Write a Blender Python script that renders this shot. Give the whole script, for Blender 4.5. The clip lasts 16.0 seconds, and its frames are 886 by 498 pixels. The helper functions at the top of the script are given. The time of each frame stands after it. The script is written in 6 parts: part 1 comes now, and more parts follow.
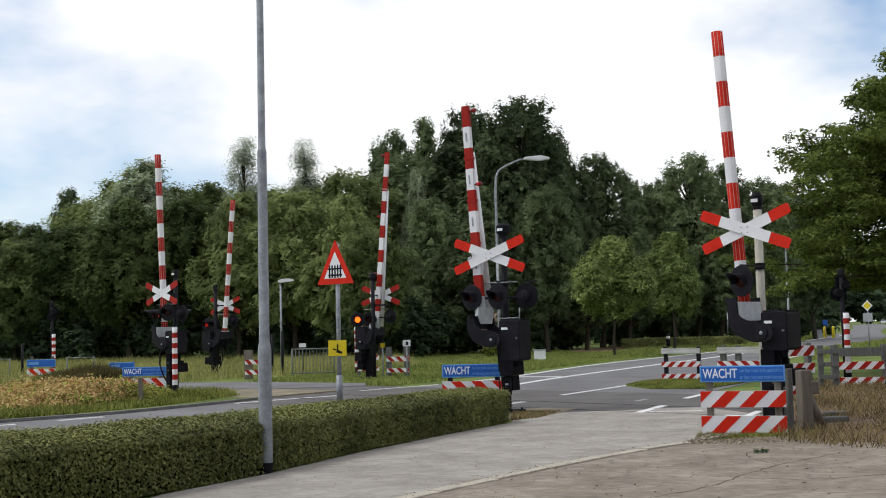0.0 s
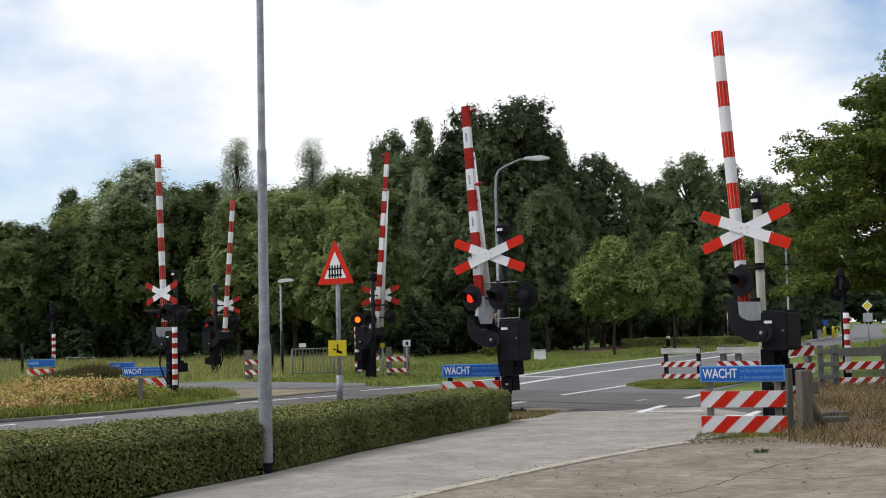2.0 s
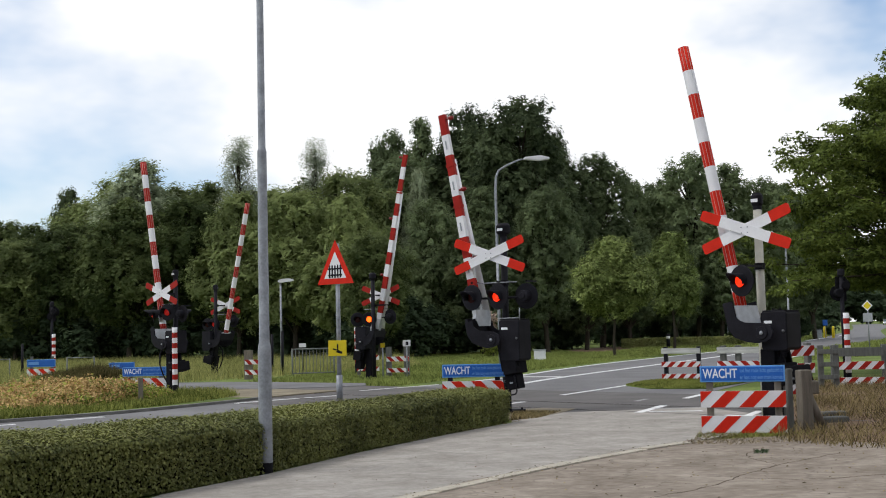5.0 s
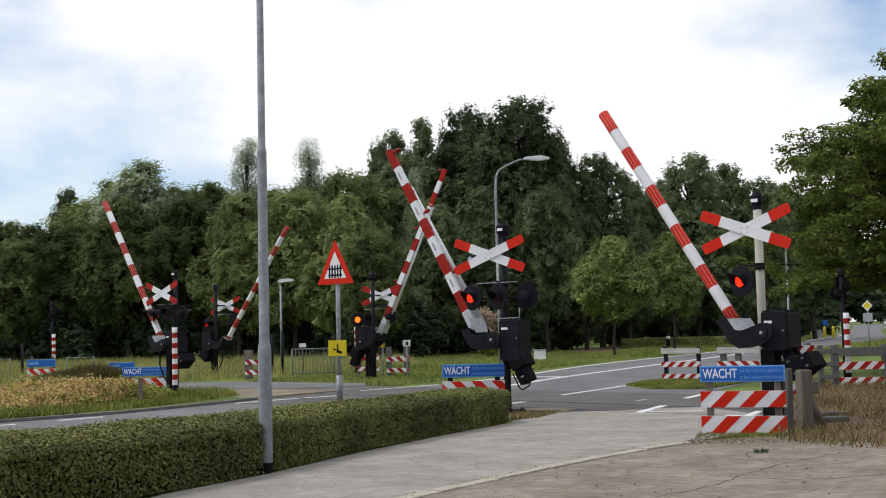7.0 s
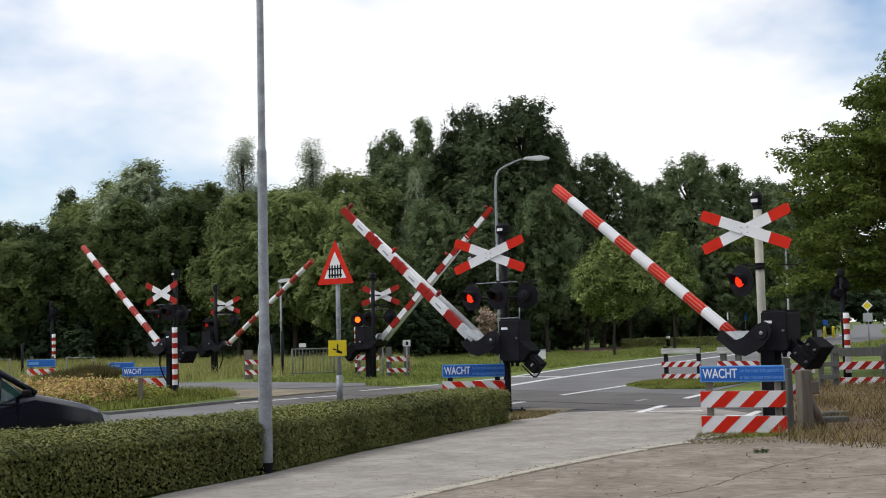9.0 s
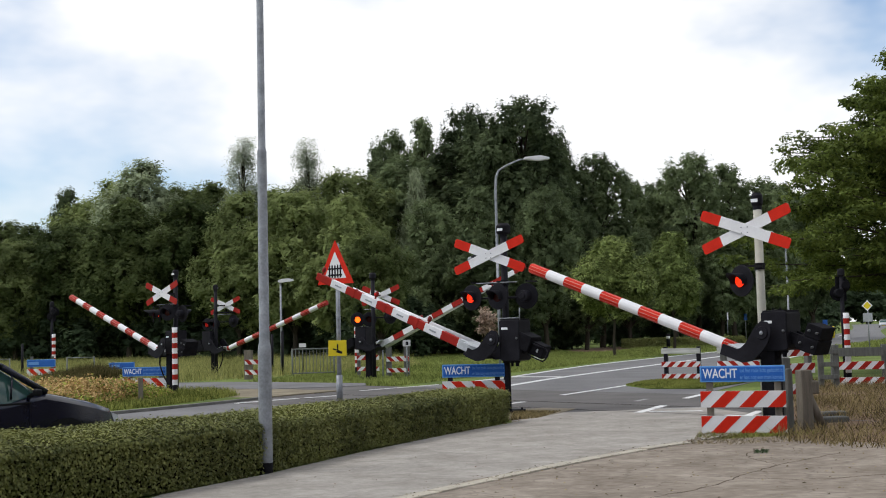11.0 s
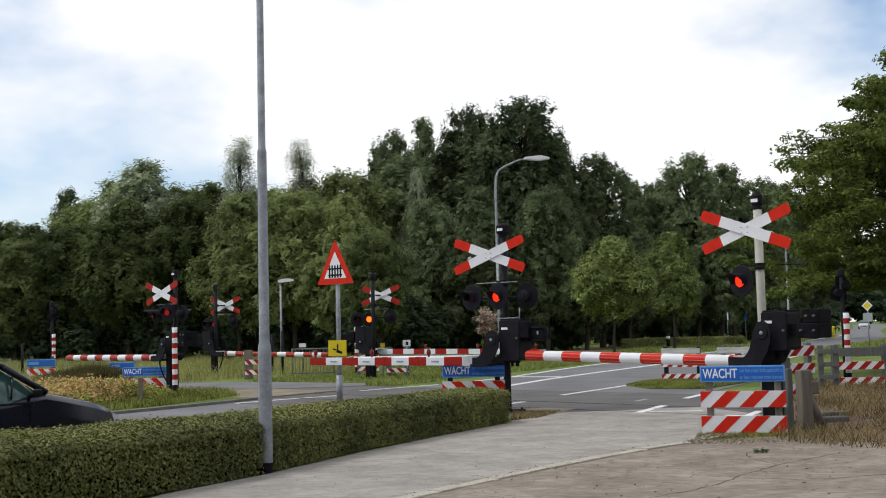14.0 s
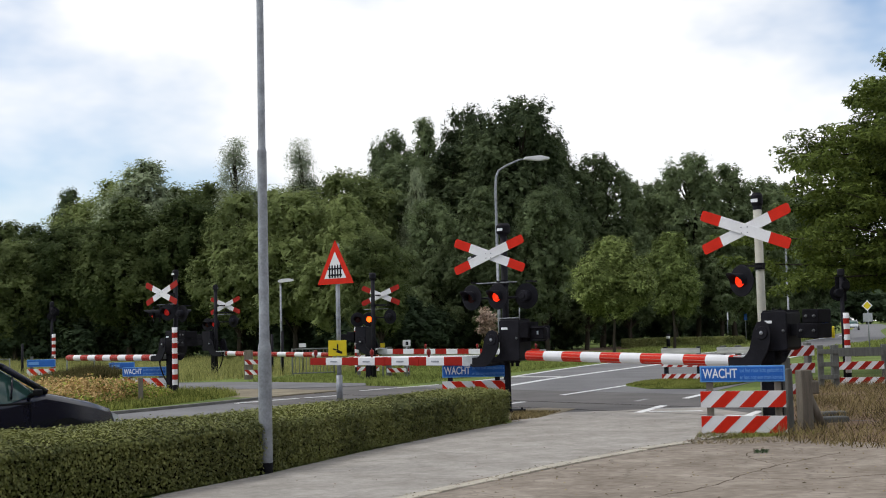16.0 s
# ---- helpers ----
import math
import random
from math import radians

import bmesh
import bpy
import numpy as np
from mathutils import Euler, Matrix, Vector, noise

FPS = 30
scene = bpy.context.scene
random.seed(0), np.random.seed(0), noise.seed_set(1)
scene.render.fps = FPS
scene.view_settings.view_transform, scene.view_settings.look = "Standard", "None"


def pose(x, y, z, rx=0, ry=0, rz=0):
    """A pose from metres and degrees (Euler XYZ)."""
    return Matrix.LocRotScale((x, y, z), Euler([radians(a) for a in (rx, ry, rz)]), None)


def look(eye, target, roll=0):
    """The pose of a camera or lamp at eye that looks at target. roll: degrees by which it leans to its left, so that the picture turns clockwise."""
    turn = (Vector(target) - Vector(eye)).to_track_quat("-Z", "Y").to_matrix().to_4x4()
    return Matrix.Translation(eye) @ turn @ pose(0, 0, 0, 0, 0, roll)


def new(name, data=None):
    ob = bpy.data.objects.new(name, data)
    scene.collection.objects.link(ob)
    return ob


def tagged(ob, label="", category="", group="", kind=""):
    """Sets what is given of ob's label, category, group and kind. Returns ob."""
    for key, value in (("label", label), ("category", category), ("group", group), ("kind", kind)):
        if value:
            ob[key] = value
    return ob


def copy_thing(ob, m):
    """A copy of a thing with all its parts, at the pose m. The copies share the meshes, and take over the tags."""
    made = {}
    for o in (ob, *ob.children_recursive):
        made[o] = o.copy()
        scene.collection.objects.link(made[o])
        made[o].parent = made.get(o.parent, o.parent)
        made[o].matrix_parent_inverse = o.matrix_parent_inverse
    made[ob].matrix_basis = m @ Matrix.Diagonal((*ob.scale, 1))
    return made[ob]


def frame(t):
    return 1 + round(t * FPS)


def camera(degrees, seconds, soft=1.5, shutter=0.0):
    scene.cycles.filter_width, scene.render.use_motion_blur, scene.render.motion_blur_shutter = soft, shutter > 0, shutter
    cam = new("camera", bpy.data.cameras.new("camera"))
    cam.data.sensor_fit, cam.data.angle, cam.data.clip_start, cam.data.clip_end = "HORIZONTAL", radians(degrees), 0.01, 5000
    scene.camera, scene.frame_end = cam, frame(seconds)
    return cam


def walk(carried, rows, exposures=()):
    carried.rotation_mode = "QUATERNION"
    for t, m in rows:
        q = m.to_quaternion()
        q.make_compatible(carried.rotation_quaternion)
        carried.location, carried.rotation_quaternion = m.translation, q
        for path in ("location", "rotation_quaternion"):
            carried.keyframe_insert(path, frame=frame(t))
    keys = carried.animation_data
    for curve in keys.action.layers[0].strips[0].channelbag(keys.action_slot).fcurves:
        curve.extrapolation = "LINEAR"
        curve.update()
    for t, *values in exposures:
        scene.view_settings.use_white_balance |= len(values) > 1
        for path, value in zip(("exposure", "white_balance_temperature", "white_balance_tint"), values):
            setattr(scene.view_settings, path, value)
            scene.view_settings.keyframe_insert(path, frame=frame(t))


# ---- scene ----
cam = camera(41.86, 16.0, soft=1.05)
EYE = Matrix.Translation((0, 0, 1.48)) @ pose(0, 0, 0, 90 + 4.018, 0, 0) @ pose(0, 0, 0, 0, 0, -1.4)
walk(cam, [(0.0, EYE), (16.0, EYE)])

# ---- light: bright overcast sky with thin broken cloud, wide soft sun
SUN_EL, SUN_AZ = 54.0, 262.0
world = bpy.data.worlds.new("sky")
scene.world = world
world.use_nodes = True
wn, wl = world.node_tree.nodes, world.node_tree.links
wn.clear()
w_out = wn.new("ShaderNodeOutputWorld")
w_bg = wn.new("ShaderNodeBackground")
w_sky = wn.new("ShaderNodeTexSky")
w_sky.sky_type, w_sky.sun_disc = "NISHITA", False
w_sky.sun_elevation, w_sky.sun_rotation = radians(SUN_EL), radians(SUN_AZ)
w_co = wn.new("ShaderNodeTexCoord")
w_map = wn.new("ShaderNodeMapping")
w_map.inputs["Scale"].default_value = (1.0, 1.0, 2.0)
w_map.inputs["Location"].default_value = (4.29, 0.66, -3.15)
w_noise = wn.new("ShaderNodeTexNoise")
w_noise.inputs["Scale"].default_value = 1.6
w_noise.inputs["Detail"].default_value = 6.0
w_noise.inputs["Roughness"].default_value = 0.52
w_ramp = wn.new("ShaderNodeValToRGB")
w_ramp.color_ramp.elements[0].position, w_ramp.color_ramp.elements[0].color = 0.38, (0.0, 0.0, 0.0, 1)
w_ramp.color_ramp.elements[1].position, w_ramp.color_ramp.elements[1].color = 0.5, (1, 1, 1, 1)
w_cloud = wn.new("ShaderNodeVectorMath")
w_cloud.operation = "SCALE"
w_cloud.inputs[0].default_value = (1.0, 1.01, 1.03)
w_cloud.inputs["Scale"].default_value = 10.4
w_mix = wn.new("ShaderNodeMix")
w_mix.data_type = "RGBA"
w_bg.inputs["Strength"].default_value = 0.1
wl.new(w_co.outputs["Generated"], w_map.inputs["Vector"])
wl.new(w_map.outputs["Vector"], w_noise.inputs["Vector"])
wl.new(w_noise.outputs["Fac"], w_ramp.inputs["Fac"])
wl.new(w_ramp.outputs["Color"], w_mix.inputs["Factor"])
w_gain = wn.new("ShaderNodeVectorMath")
w_gain.operation = "MULTIPLY"
w_gain.inputs[1].default_value = (1.3, 1.45, 1.58)
wl.new(w_sky.outputs["Color"], w_gain.inputs[0])
wl.new(w_gain.outputs["Vector"], w_mix.inputs["A"])
wl.new(w_cloud.outputs["Vector"], w_mix.inputs["B"])
wl.new(w_mix.outputs["Result"], w_bg.inputs["Color"])
wl.new(w_bg.outputs["Background"], w_out.inputs["Surface"])

sun = new("sun", bpy.data.lights.new("sun", "SUN"))
sun.data.energy, sun.data.angle, sun.data.color = 1.45, radians(16), (1.0, 0.96, 0.9)
az = radians(SUN_AZ)
sun.matrix_world = look((math.sin(az) * 50 * math.cos(radians(SUN_EL)), math.cos(az) * 50 * math.cos(radians(SUN_EL)), 50 * math.sin(radians(SUN_EL))), (0, 0, 0))
scene.view_settings.exposure = 0.0


# ---- materials
def material(name, color, rough=0.6, metal=0.0, vary=0.25, scale=6.0, fine=60.0, bump=0.2, tint=None, emit=0.0, depth=0.01, spec=0.3, island=0.0, translucent=0.0, streak=(1, 1, 1), each=0.0):
    """A surface with coarse stains and fine grain on its base colour."""
    m = bpy.data.materials.new(name)
    m.use_nodes = True
    n, l = m.node_tree.nodes, m.node_tree.links
    bsdf = n["Principled BSDF"]
    co = n.new("ShaderNodeTexCoord")
    mp = n.new("ShaderNodeMapping")
    mp.inputs["Scale"].default_value = streak
    l.new(co.outputs["Object"], mp.inputs["Vector"])
    big, small = n.new("ShaderNodeTexNoise"), n.new("ShaderNodeTexNoise")
    for node, s, d in ((big, scale, 5), (small, fine, 3)):
        node.inputs["Scale"].default_value = s
        node.inputs["Detail"].default_value = d
        l.new(mp.outputs["Vector"], node.inputs["Vector"])
    add = n.new("ShaderNodeMath")
    add.operation = "MULTIPLY_ADD"
    l.new(big.outputs["Fac"], add.inputs[0])
    add.inputs[1].default_value = 0.65
    half = n.new("ShaderNodeMath")
    half.operation = "MULTIPLY"
    half.inputs[1].default_value = 0.35
    l.new(small.outputs["Fac"], half.inputs[0])
    l.new(half.outputs[0], add.inputs[2])
    last = add.outputs[0]
    if island:
        geo = n.new("ShaderNodeNewGeometry")
        isl = n.new("ShaderNodeMath")
        isl.operation = "MULTIPLY_ADD"
        l.new(geo.outputs["Random Per Island"], isl.inputs[0])
        isl.inputs[1].default_value = island
        l.new(last, isl.inputs[2])
        off = n.new("ShaderNodeMath")
        off.operation = "SUBTRACT"
        l.new(isl.outputs[0], off.inputs[0])
        off.inputs[1].default_value = island / 2
        last = off.outputs[0]
    if each:
        info, own = n.new("ShaderNodeObjectInfo"), n.new("ShaderNodeMath")
        own.operation = "MULTIPLY_ADD"
        l.new(info.outputs["Random"], own.inputs[0])
        own.inputs[1].default_value = each
        l.new(last, own.inputs[2])
        off = n.new("ShaderNodeMath")
        off.operation = "SUBTRACT"
        l.new(own.outputs[0], off.inputs[0])
        off.inputs[1].default_value = each / 2
        last = off.outputs[0]
    ramp = n.new("ShaderNodeValToRGB")
    lo = [c * (1 - vary) for c in color]
    hi = [min(c * (1 + vary), 0.95) for c in (tint or color)]
    ramp.color_ramp.elements[0].position, ramp.color_ramp.elements[1].position = 0.3, 0.7
    ramp.color_ramp.elements[0].color, ramp.color_ramp.elements[1].color = (*lo, 1), (*hi, 1)
    l.new(last, ramp.inputs["Fac"])
    l.new(ramp.outputs["Color"], bsdf.inputs["Base Color"])
    bsdf.inputs["Roughness"].default_value, bsdf.inputs["Metallic"].default_value = rough, metal
    bsdf.inputs["Specular IOR Level"].default_value = spec
    if bump:
        b = n.new("ShaderNodeBump")
        b.inputs["Strength"].default_value, b.inputs["Distance"].default_value = bump, depth
        l.new(add.outputs[0], b.inputs["Height"])
        l.new(b.outputs["Normal"], bsdf.inputs["Normal"])
    if emit:
        bsdf.inputs["Emission Color"].default_value, bsdf.inputs["Emission Strength"].default_value = (*color, 1), emit
    if translucent:
        tr, mx = n.new("ShaderNodeBsdfTranslucent"), n.new("ShaderNodeMixShader")
        l.new(ramp.outputs["Color"], tr.inputs["Color"])
        mx.inputs["Fac"].default_value = translucent
        l.new(bsdf.outputs[0], mx.inputs[1])
        l.new(tr.outputs[0], mx.inputs[2])
        l.new(mx.outputs[0], n["Material Output"].inputs["Surface"])
    return m


RED = material("red_sheeting", (0.57, 0.024, 0.011), 0.55, vary=0.15, scale=5, bump=0.05, spec=0.1)
RED_BOOM = material("ribbed_red_sheeting", (0.47, 0.017, 0.009), 0.5, vary=0.3, scale=9, fine=30, bump=0.1, tint=(0.54, 0.026, 0.012), streak=(0.12, 6, 6), spec=0.1)
SILVER_LINE = material("pale_reflective_line", (0.46, 0.27, 0.23), 0.5, vary=0.2, bump=0.0)
RED_DULL = material("dull_red_sheeting", (0.31, 0.02, 0.014), 0.55, vary=0.2, scale=5, bump=0.05, spec=0.1)
WHITE = material("white_sheeting", (0.71, 0.71, 0.73), 0.5, vary=0.1, scale=3, bump=0.05)
BLACK = material("black_paint", (0.0115, 0.011, 0.015), 0.6, vary=0.5, scale=4, bump=0.1, spec=0.12)
DARK = material("dark_cast_iron", (0.009, 0.0088, 0.011), 0.75, vary=0.5, scale=8, bump=0.2, spec=0.06)
CREAM = material("cream_painted_steel", (0.46, 0.45, 0.39), 0.55, vary=0.18, scale=3, bump=0.08)
GALV = material("galvanised_steel", (0.27, 0.285, 0.31), 0.5, metal=0.25, vary=0.35, scale=9, fine=40, bump=0.12)
GALV_DIM = material("dull_grey_steel", (0.09, 0.095, 0.1), 0.6, metal=0.2, vary=0.35, scale=9, bump=0.1)
GREYSTEEL = material("grey_painted_steel", (0.3, 0.32, 0.34), 0.45, vary=0.2, scale=6, bump=0.08)
BOOM_LENS = material("red_plastic", (0.2, 0.012, 0.01), 0.35, vary=0.2, bump=0.0)
LENS = material("dark_red_lens", (0.03, 0.004, 0.004), 0.2, vary=0.2, bump=0.0, spec=0.2)
GLOW = material("lit_red_lamp", (1.0, 0.03, 0.006), 0.3, vary=0.0, bump=0.0, emit=1.3)
GLOW_FAR = material("lit_red_lamp_axis", (1.0, 0.11, 0.008), 0.3, vary=0.0, bump=0.0, emit=3.0)
GLOW_DIM = material("lit_red_lamp_aside", (0.42, 0.011, 0.008), 0.3, vary=0.0, bump=0.0, emit=0.35)
CLAMP = material("pale_galvanised_plate", (0.46, 0.48, 0.5), 0.5, metal=0.1, vary=0.2, scale=9, bump=0.1)
BLUE = material("blue_sign_face", (0.016, 0.115, 0.46), 0.45, vary=0.12, scale=3, bump=0.03)
BLUE_EDGE = material("light_blue_edge", (0.13, 0.34, 0.7), 0.45, vary=0.12, scale=3, bump=0.03)
LETTER = material("white_lettering", (0.78, 0.8, 0.83), 0.5, vary=0.05, bump=0.0)
LETTER_DIM = material("worn_light_lettering", (0.13, 0.3, 0.64), 0.5, vary=0.1, bump=0.0)
YELLOW = material("yellow_sign_face", (0.68, 0.53, 0.015), 0.45, vary=0.1, bump=0.03)
TIMBER = material("weathered_timber", (0.155, 0.135, 0.11), 0.85, vary=0.4, scale=5, fine=50, bump=0.5, streak=(4, 4, 0.5))
PALEBOARD = material("weathered_pale_board", (0.46, 0.46, 0.44), 0.8, vary=0.3, scale=4, fine=40, bump=0.3, streak=(0.6, 4, 4))
GREYWOOD = material("grey_weathered_wood", (0.115, 0.116, 0.108), 0.85, vary=0.35, scale=5, fine=50, bump=0.5, streak=(4, 4, 0.6))
ASPHALT = material("road_asphalt", (0.145, 0.142, 0.146), 0.9, vary=0.22, scale=0.5, fine=14, bump=0.35, tint=(0.17, 0.168, 0.172), spec=0.2)
ASPHALT_DARK = material("crossing_asphalt", (0.115, 0.108, 0.105), 0.9, vary=0.28, scale=0.8, fine=14, bump=0.35, spec=0.2)
KERB = material("kerb_concrete", (0.4, 0.365, 0.3), 0.9, vary=0.3, scale=3, bump=0.3)
DARK_KERB = material("dark_kerb_concrete", (0.15, 0.148, 0.138), 0.9, vary=0.35, scale=3, bump=0.3)
PAINT = material("road_paint", (0.66, 0.66, 0.66), 0.75, vary=0.22, scale=4, fine=30, bump=0.15)
PAINT_WORN = material("worn_road_paint", (0.3, 0.295, 0.29), 0.85, vary=0.35, scale=5, fine=24, bump=0.15)
RAIL = material("rail_steel", (0.07, 0.06, 0.055), 0.5, metal=0.5, vary=0.3, scale=6, bump=0.1)
GRASS_GROUND = material("grass_ground", (0.085, 0.125, 0.03), 0.95, vary=0.45, scale=0.5, fine=9, bump=0.9, tint=(0.13, 0.17, 0.045), depth=0.05, spec=0.1)
EARTH = material("bare_earth", (0.17, 0.115, 0.08), 0.95, vary=0.3, scale=1.5, fine=14, bump=0.6, spec=0.1)
SAND = material("sandy_ground", (0.22, 0.19, 0.138), 0.95, vary=0.3, scale=1.5, fine=14, bump=0.6, spec=0.1)
EARTH_DARK = material("dark_crack_earth", (0.11, 0.088, 0.066), 0.95, vary=0.4, scale=5, fine=20, bump=0.4, spec=0.05)
GRASS = material("mown_grass_blades", (0.15, 0.19, 0.045), 0.8, vary=0.35, scale=0.4, fine=5, bump=0, tint=(0.25, 0.285, 0.085), spec=0.1, island=0.4, translucent=0.3)
WILD = material("wild_verge_grass", (0.13, 0.165, 0.03), 0.85, vary=0.4, scale=0.6, fine=4, bump=0, tint=(0.24, 0.25, 0.07), spec=0.1, island=0.6, translucent=0.3)
MEADOW = material("tall_meadow_grass", (0.22, 0.235, 0.075), 0.85, vary=0.35, scale=0.25, fine=3, bump=0, tint=(0.34, 0.33, 0.125), spec=0.1, island=0.4, translucent=0.35)
REED = material("brown_green_reeds", (0.075, 0.075, 0.025), 0.85, vary=0.4, scale=0.5, fine=4, bump=0, tint=(0.13, 0.11, 0.045), spec=0.1, island=0.6, translucent=0.25)
DRY = material("dry_straw_grass", (0.125, 0.098, 0.045), 0.9, vary=0.45, scale=1.0, fine=6, bump=0, tint=(0.225, 0.18, 0.088), spec=0.1, island=0.7, translucent=0.25)
LIGHT_BLOCK = material("unseen_dark_wall", (0.07, 0.05, 0.04), 0.9, vary=0.35, scale=2, fine=20, bump=0.4, spec=0.1)
BARK = material("tree_bark", (0.05, 0.042, 0.032), 0.9, vary=0.35, scale=4, fine=30, bump=0.6, streak=(3, 3, 0.6), spec=0.1)
HEDGE = material("hedge_leaves", (0.102, 0.122, 0.032), 0.58, vary=0.38, scale=0.9, fine=7, bump=0, tint=(0.215, 0.225, 0.068), spec=0.3, island=0.2, translucent=0.14)
# near-black core: the shade between the hedge leaves is put into its colour
HEDGE_CORE = material("hedge_inner_shade", (0.018, 0.015, 0.008), 0.9, vary=0.4, scale=12, bump=0.6, depth=0.03, spec=0.05)
SHRUB_PINK = material("dry_pinkish_blossom", (0.34, 0.25, 0.2), 0.8, vary=0.3, scale=1.4, fine=8, bump=0, tint=(0.45, 0.35, 0.28), spec=0.1, island=0.4, translucent=0.3)
SHRUB_O = material("orange_tipped_shrub", (0.4, 0.25, 0.085), 0.7, vary=0.35, scale=1.4, fine=8, bump=0, tint=(0.54, 0.385, 0.18), spec=0.15, island=0.4, translucent=0.3)
SHRUB_G = material("green_shrub", (0.15, 0.19, 0.035), 0.7, vary=0.4, scale=1.4, fine=8, bump=0, tint=(0.27, 0.31, 0.06), spec=0.15, island=0.6, translucent=0.25)
LEAF_DARK = material("dark_oak_leaves", (0.094, 0.13, 0.066), 0.65, vary=0.45, scale=0.28, fine=1.4, bump=0, tint=(0.157, 0.197, 0.097), spec=0.06, island=0.1, translucent=0.42, each=0.28)
# bush leaves darkened: shade at the foot of the wood put into the colour
LEAF_SHRUB = material("shade_dark_green_leaves", (0.046, 0.07, 0.038), 0.7, vary=0.35, scale=0.35, fine=2.5, bump=0, tint=(0.07, 0.1, 0.053), spec=0.06, island=0.2, translucent=0.3)
LEAF_MID = material("green_leaves", (0.1, 0.142, 0.05), 0.65, vary=0.42, scale=0.28, fine=1.4, bump=0, tint=(0.192, 0.228, 0.09), spec=0.06, island=0.1, translucent=0.42, each=0.4)
LEAF_PALE = material("pale_willow_leaves", (0.22, 0.26, 0.17), 0.7, vary=0.35, scale=0.6, fine=3, bump=0, tint=(0.38, 0.42, 0.31), spec=0.25, island=0.2, translucent=0.5)
LEAF_WILLOW = material("dull_pale_willow_leaves", (0.26, 0.31, 0.18), 0.7, vary=0.3, scale=0.4, fine=2.5, bump=0, tint=(0.4, 0.45, 0.3), spec=0.1, island=0.15, translucent=0.4)
LEAF_FRESH = material("green_young_leaves", (0.118, 0.165, 0.048), 0.6, vary=0.45, scale=0.9, fine=4, bump=0, tint=(0.2, 0.25, 0.08), spec=0.1, island=0.3, translucent=0.35)
LEAF_LIGHT = material("fresh_green_leaves", (0.15, 0.2, 0.055), 0.6, vary=0.45, scale=0.9, fine=4, bump=0, tint=(0.25, 0.3, 0.1), spec=0.1, island=0.4, translucent=0.35, each=0.2)
LEAF_YELLOW = material("yellow_green_leaves", (0.052, 0.082, 0.017), 0.6, vary=0.4, scale=0.8, fine=4, bump=0, tint=(0.135, 0.172, 0.038), spec=0.1, island=0.3, translucent=0.42)
CAR_PAINT = material("dark_blue_car_paint", (0.007, 0.008, 0.019), 0.2, metal=0.0, vary=0.2, scale=2, bump=0.0, spec=0.4)
SILVER = material("silver_car_paint", (0.5, 0.52, 0.54), 0.25, metal=0.4, vary=0.1, bump=0.0)
TYRE = material("tyre_rubber", (0.012, 0.012, 0.012), 0.8, vary=0.3, bump=0.1)
TRIM = material("black_plastic_trim", (0.008, 0.008, 0.009), 0.6, vary=0.2, bump=0.1, spec=0.15)
GLASS = material("tinted_car_glass", (0.03, 0.07, 0.062), 0.08, vary=0.1, scale=3, bump=0.0, spec=0.4)
HEADLAMP = material("clear_headlamp", (0.6, 0.62, 0.64), 0.12, vary=0.1, bump=0.0)


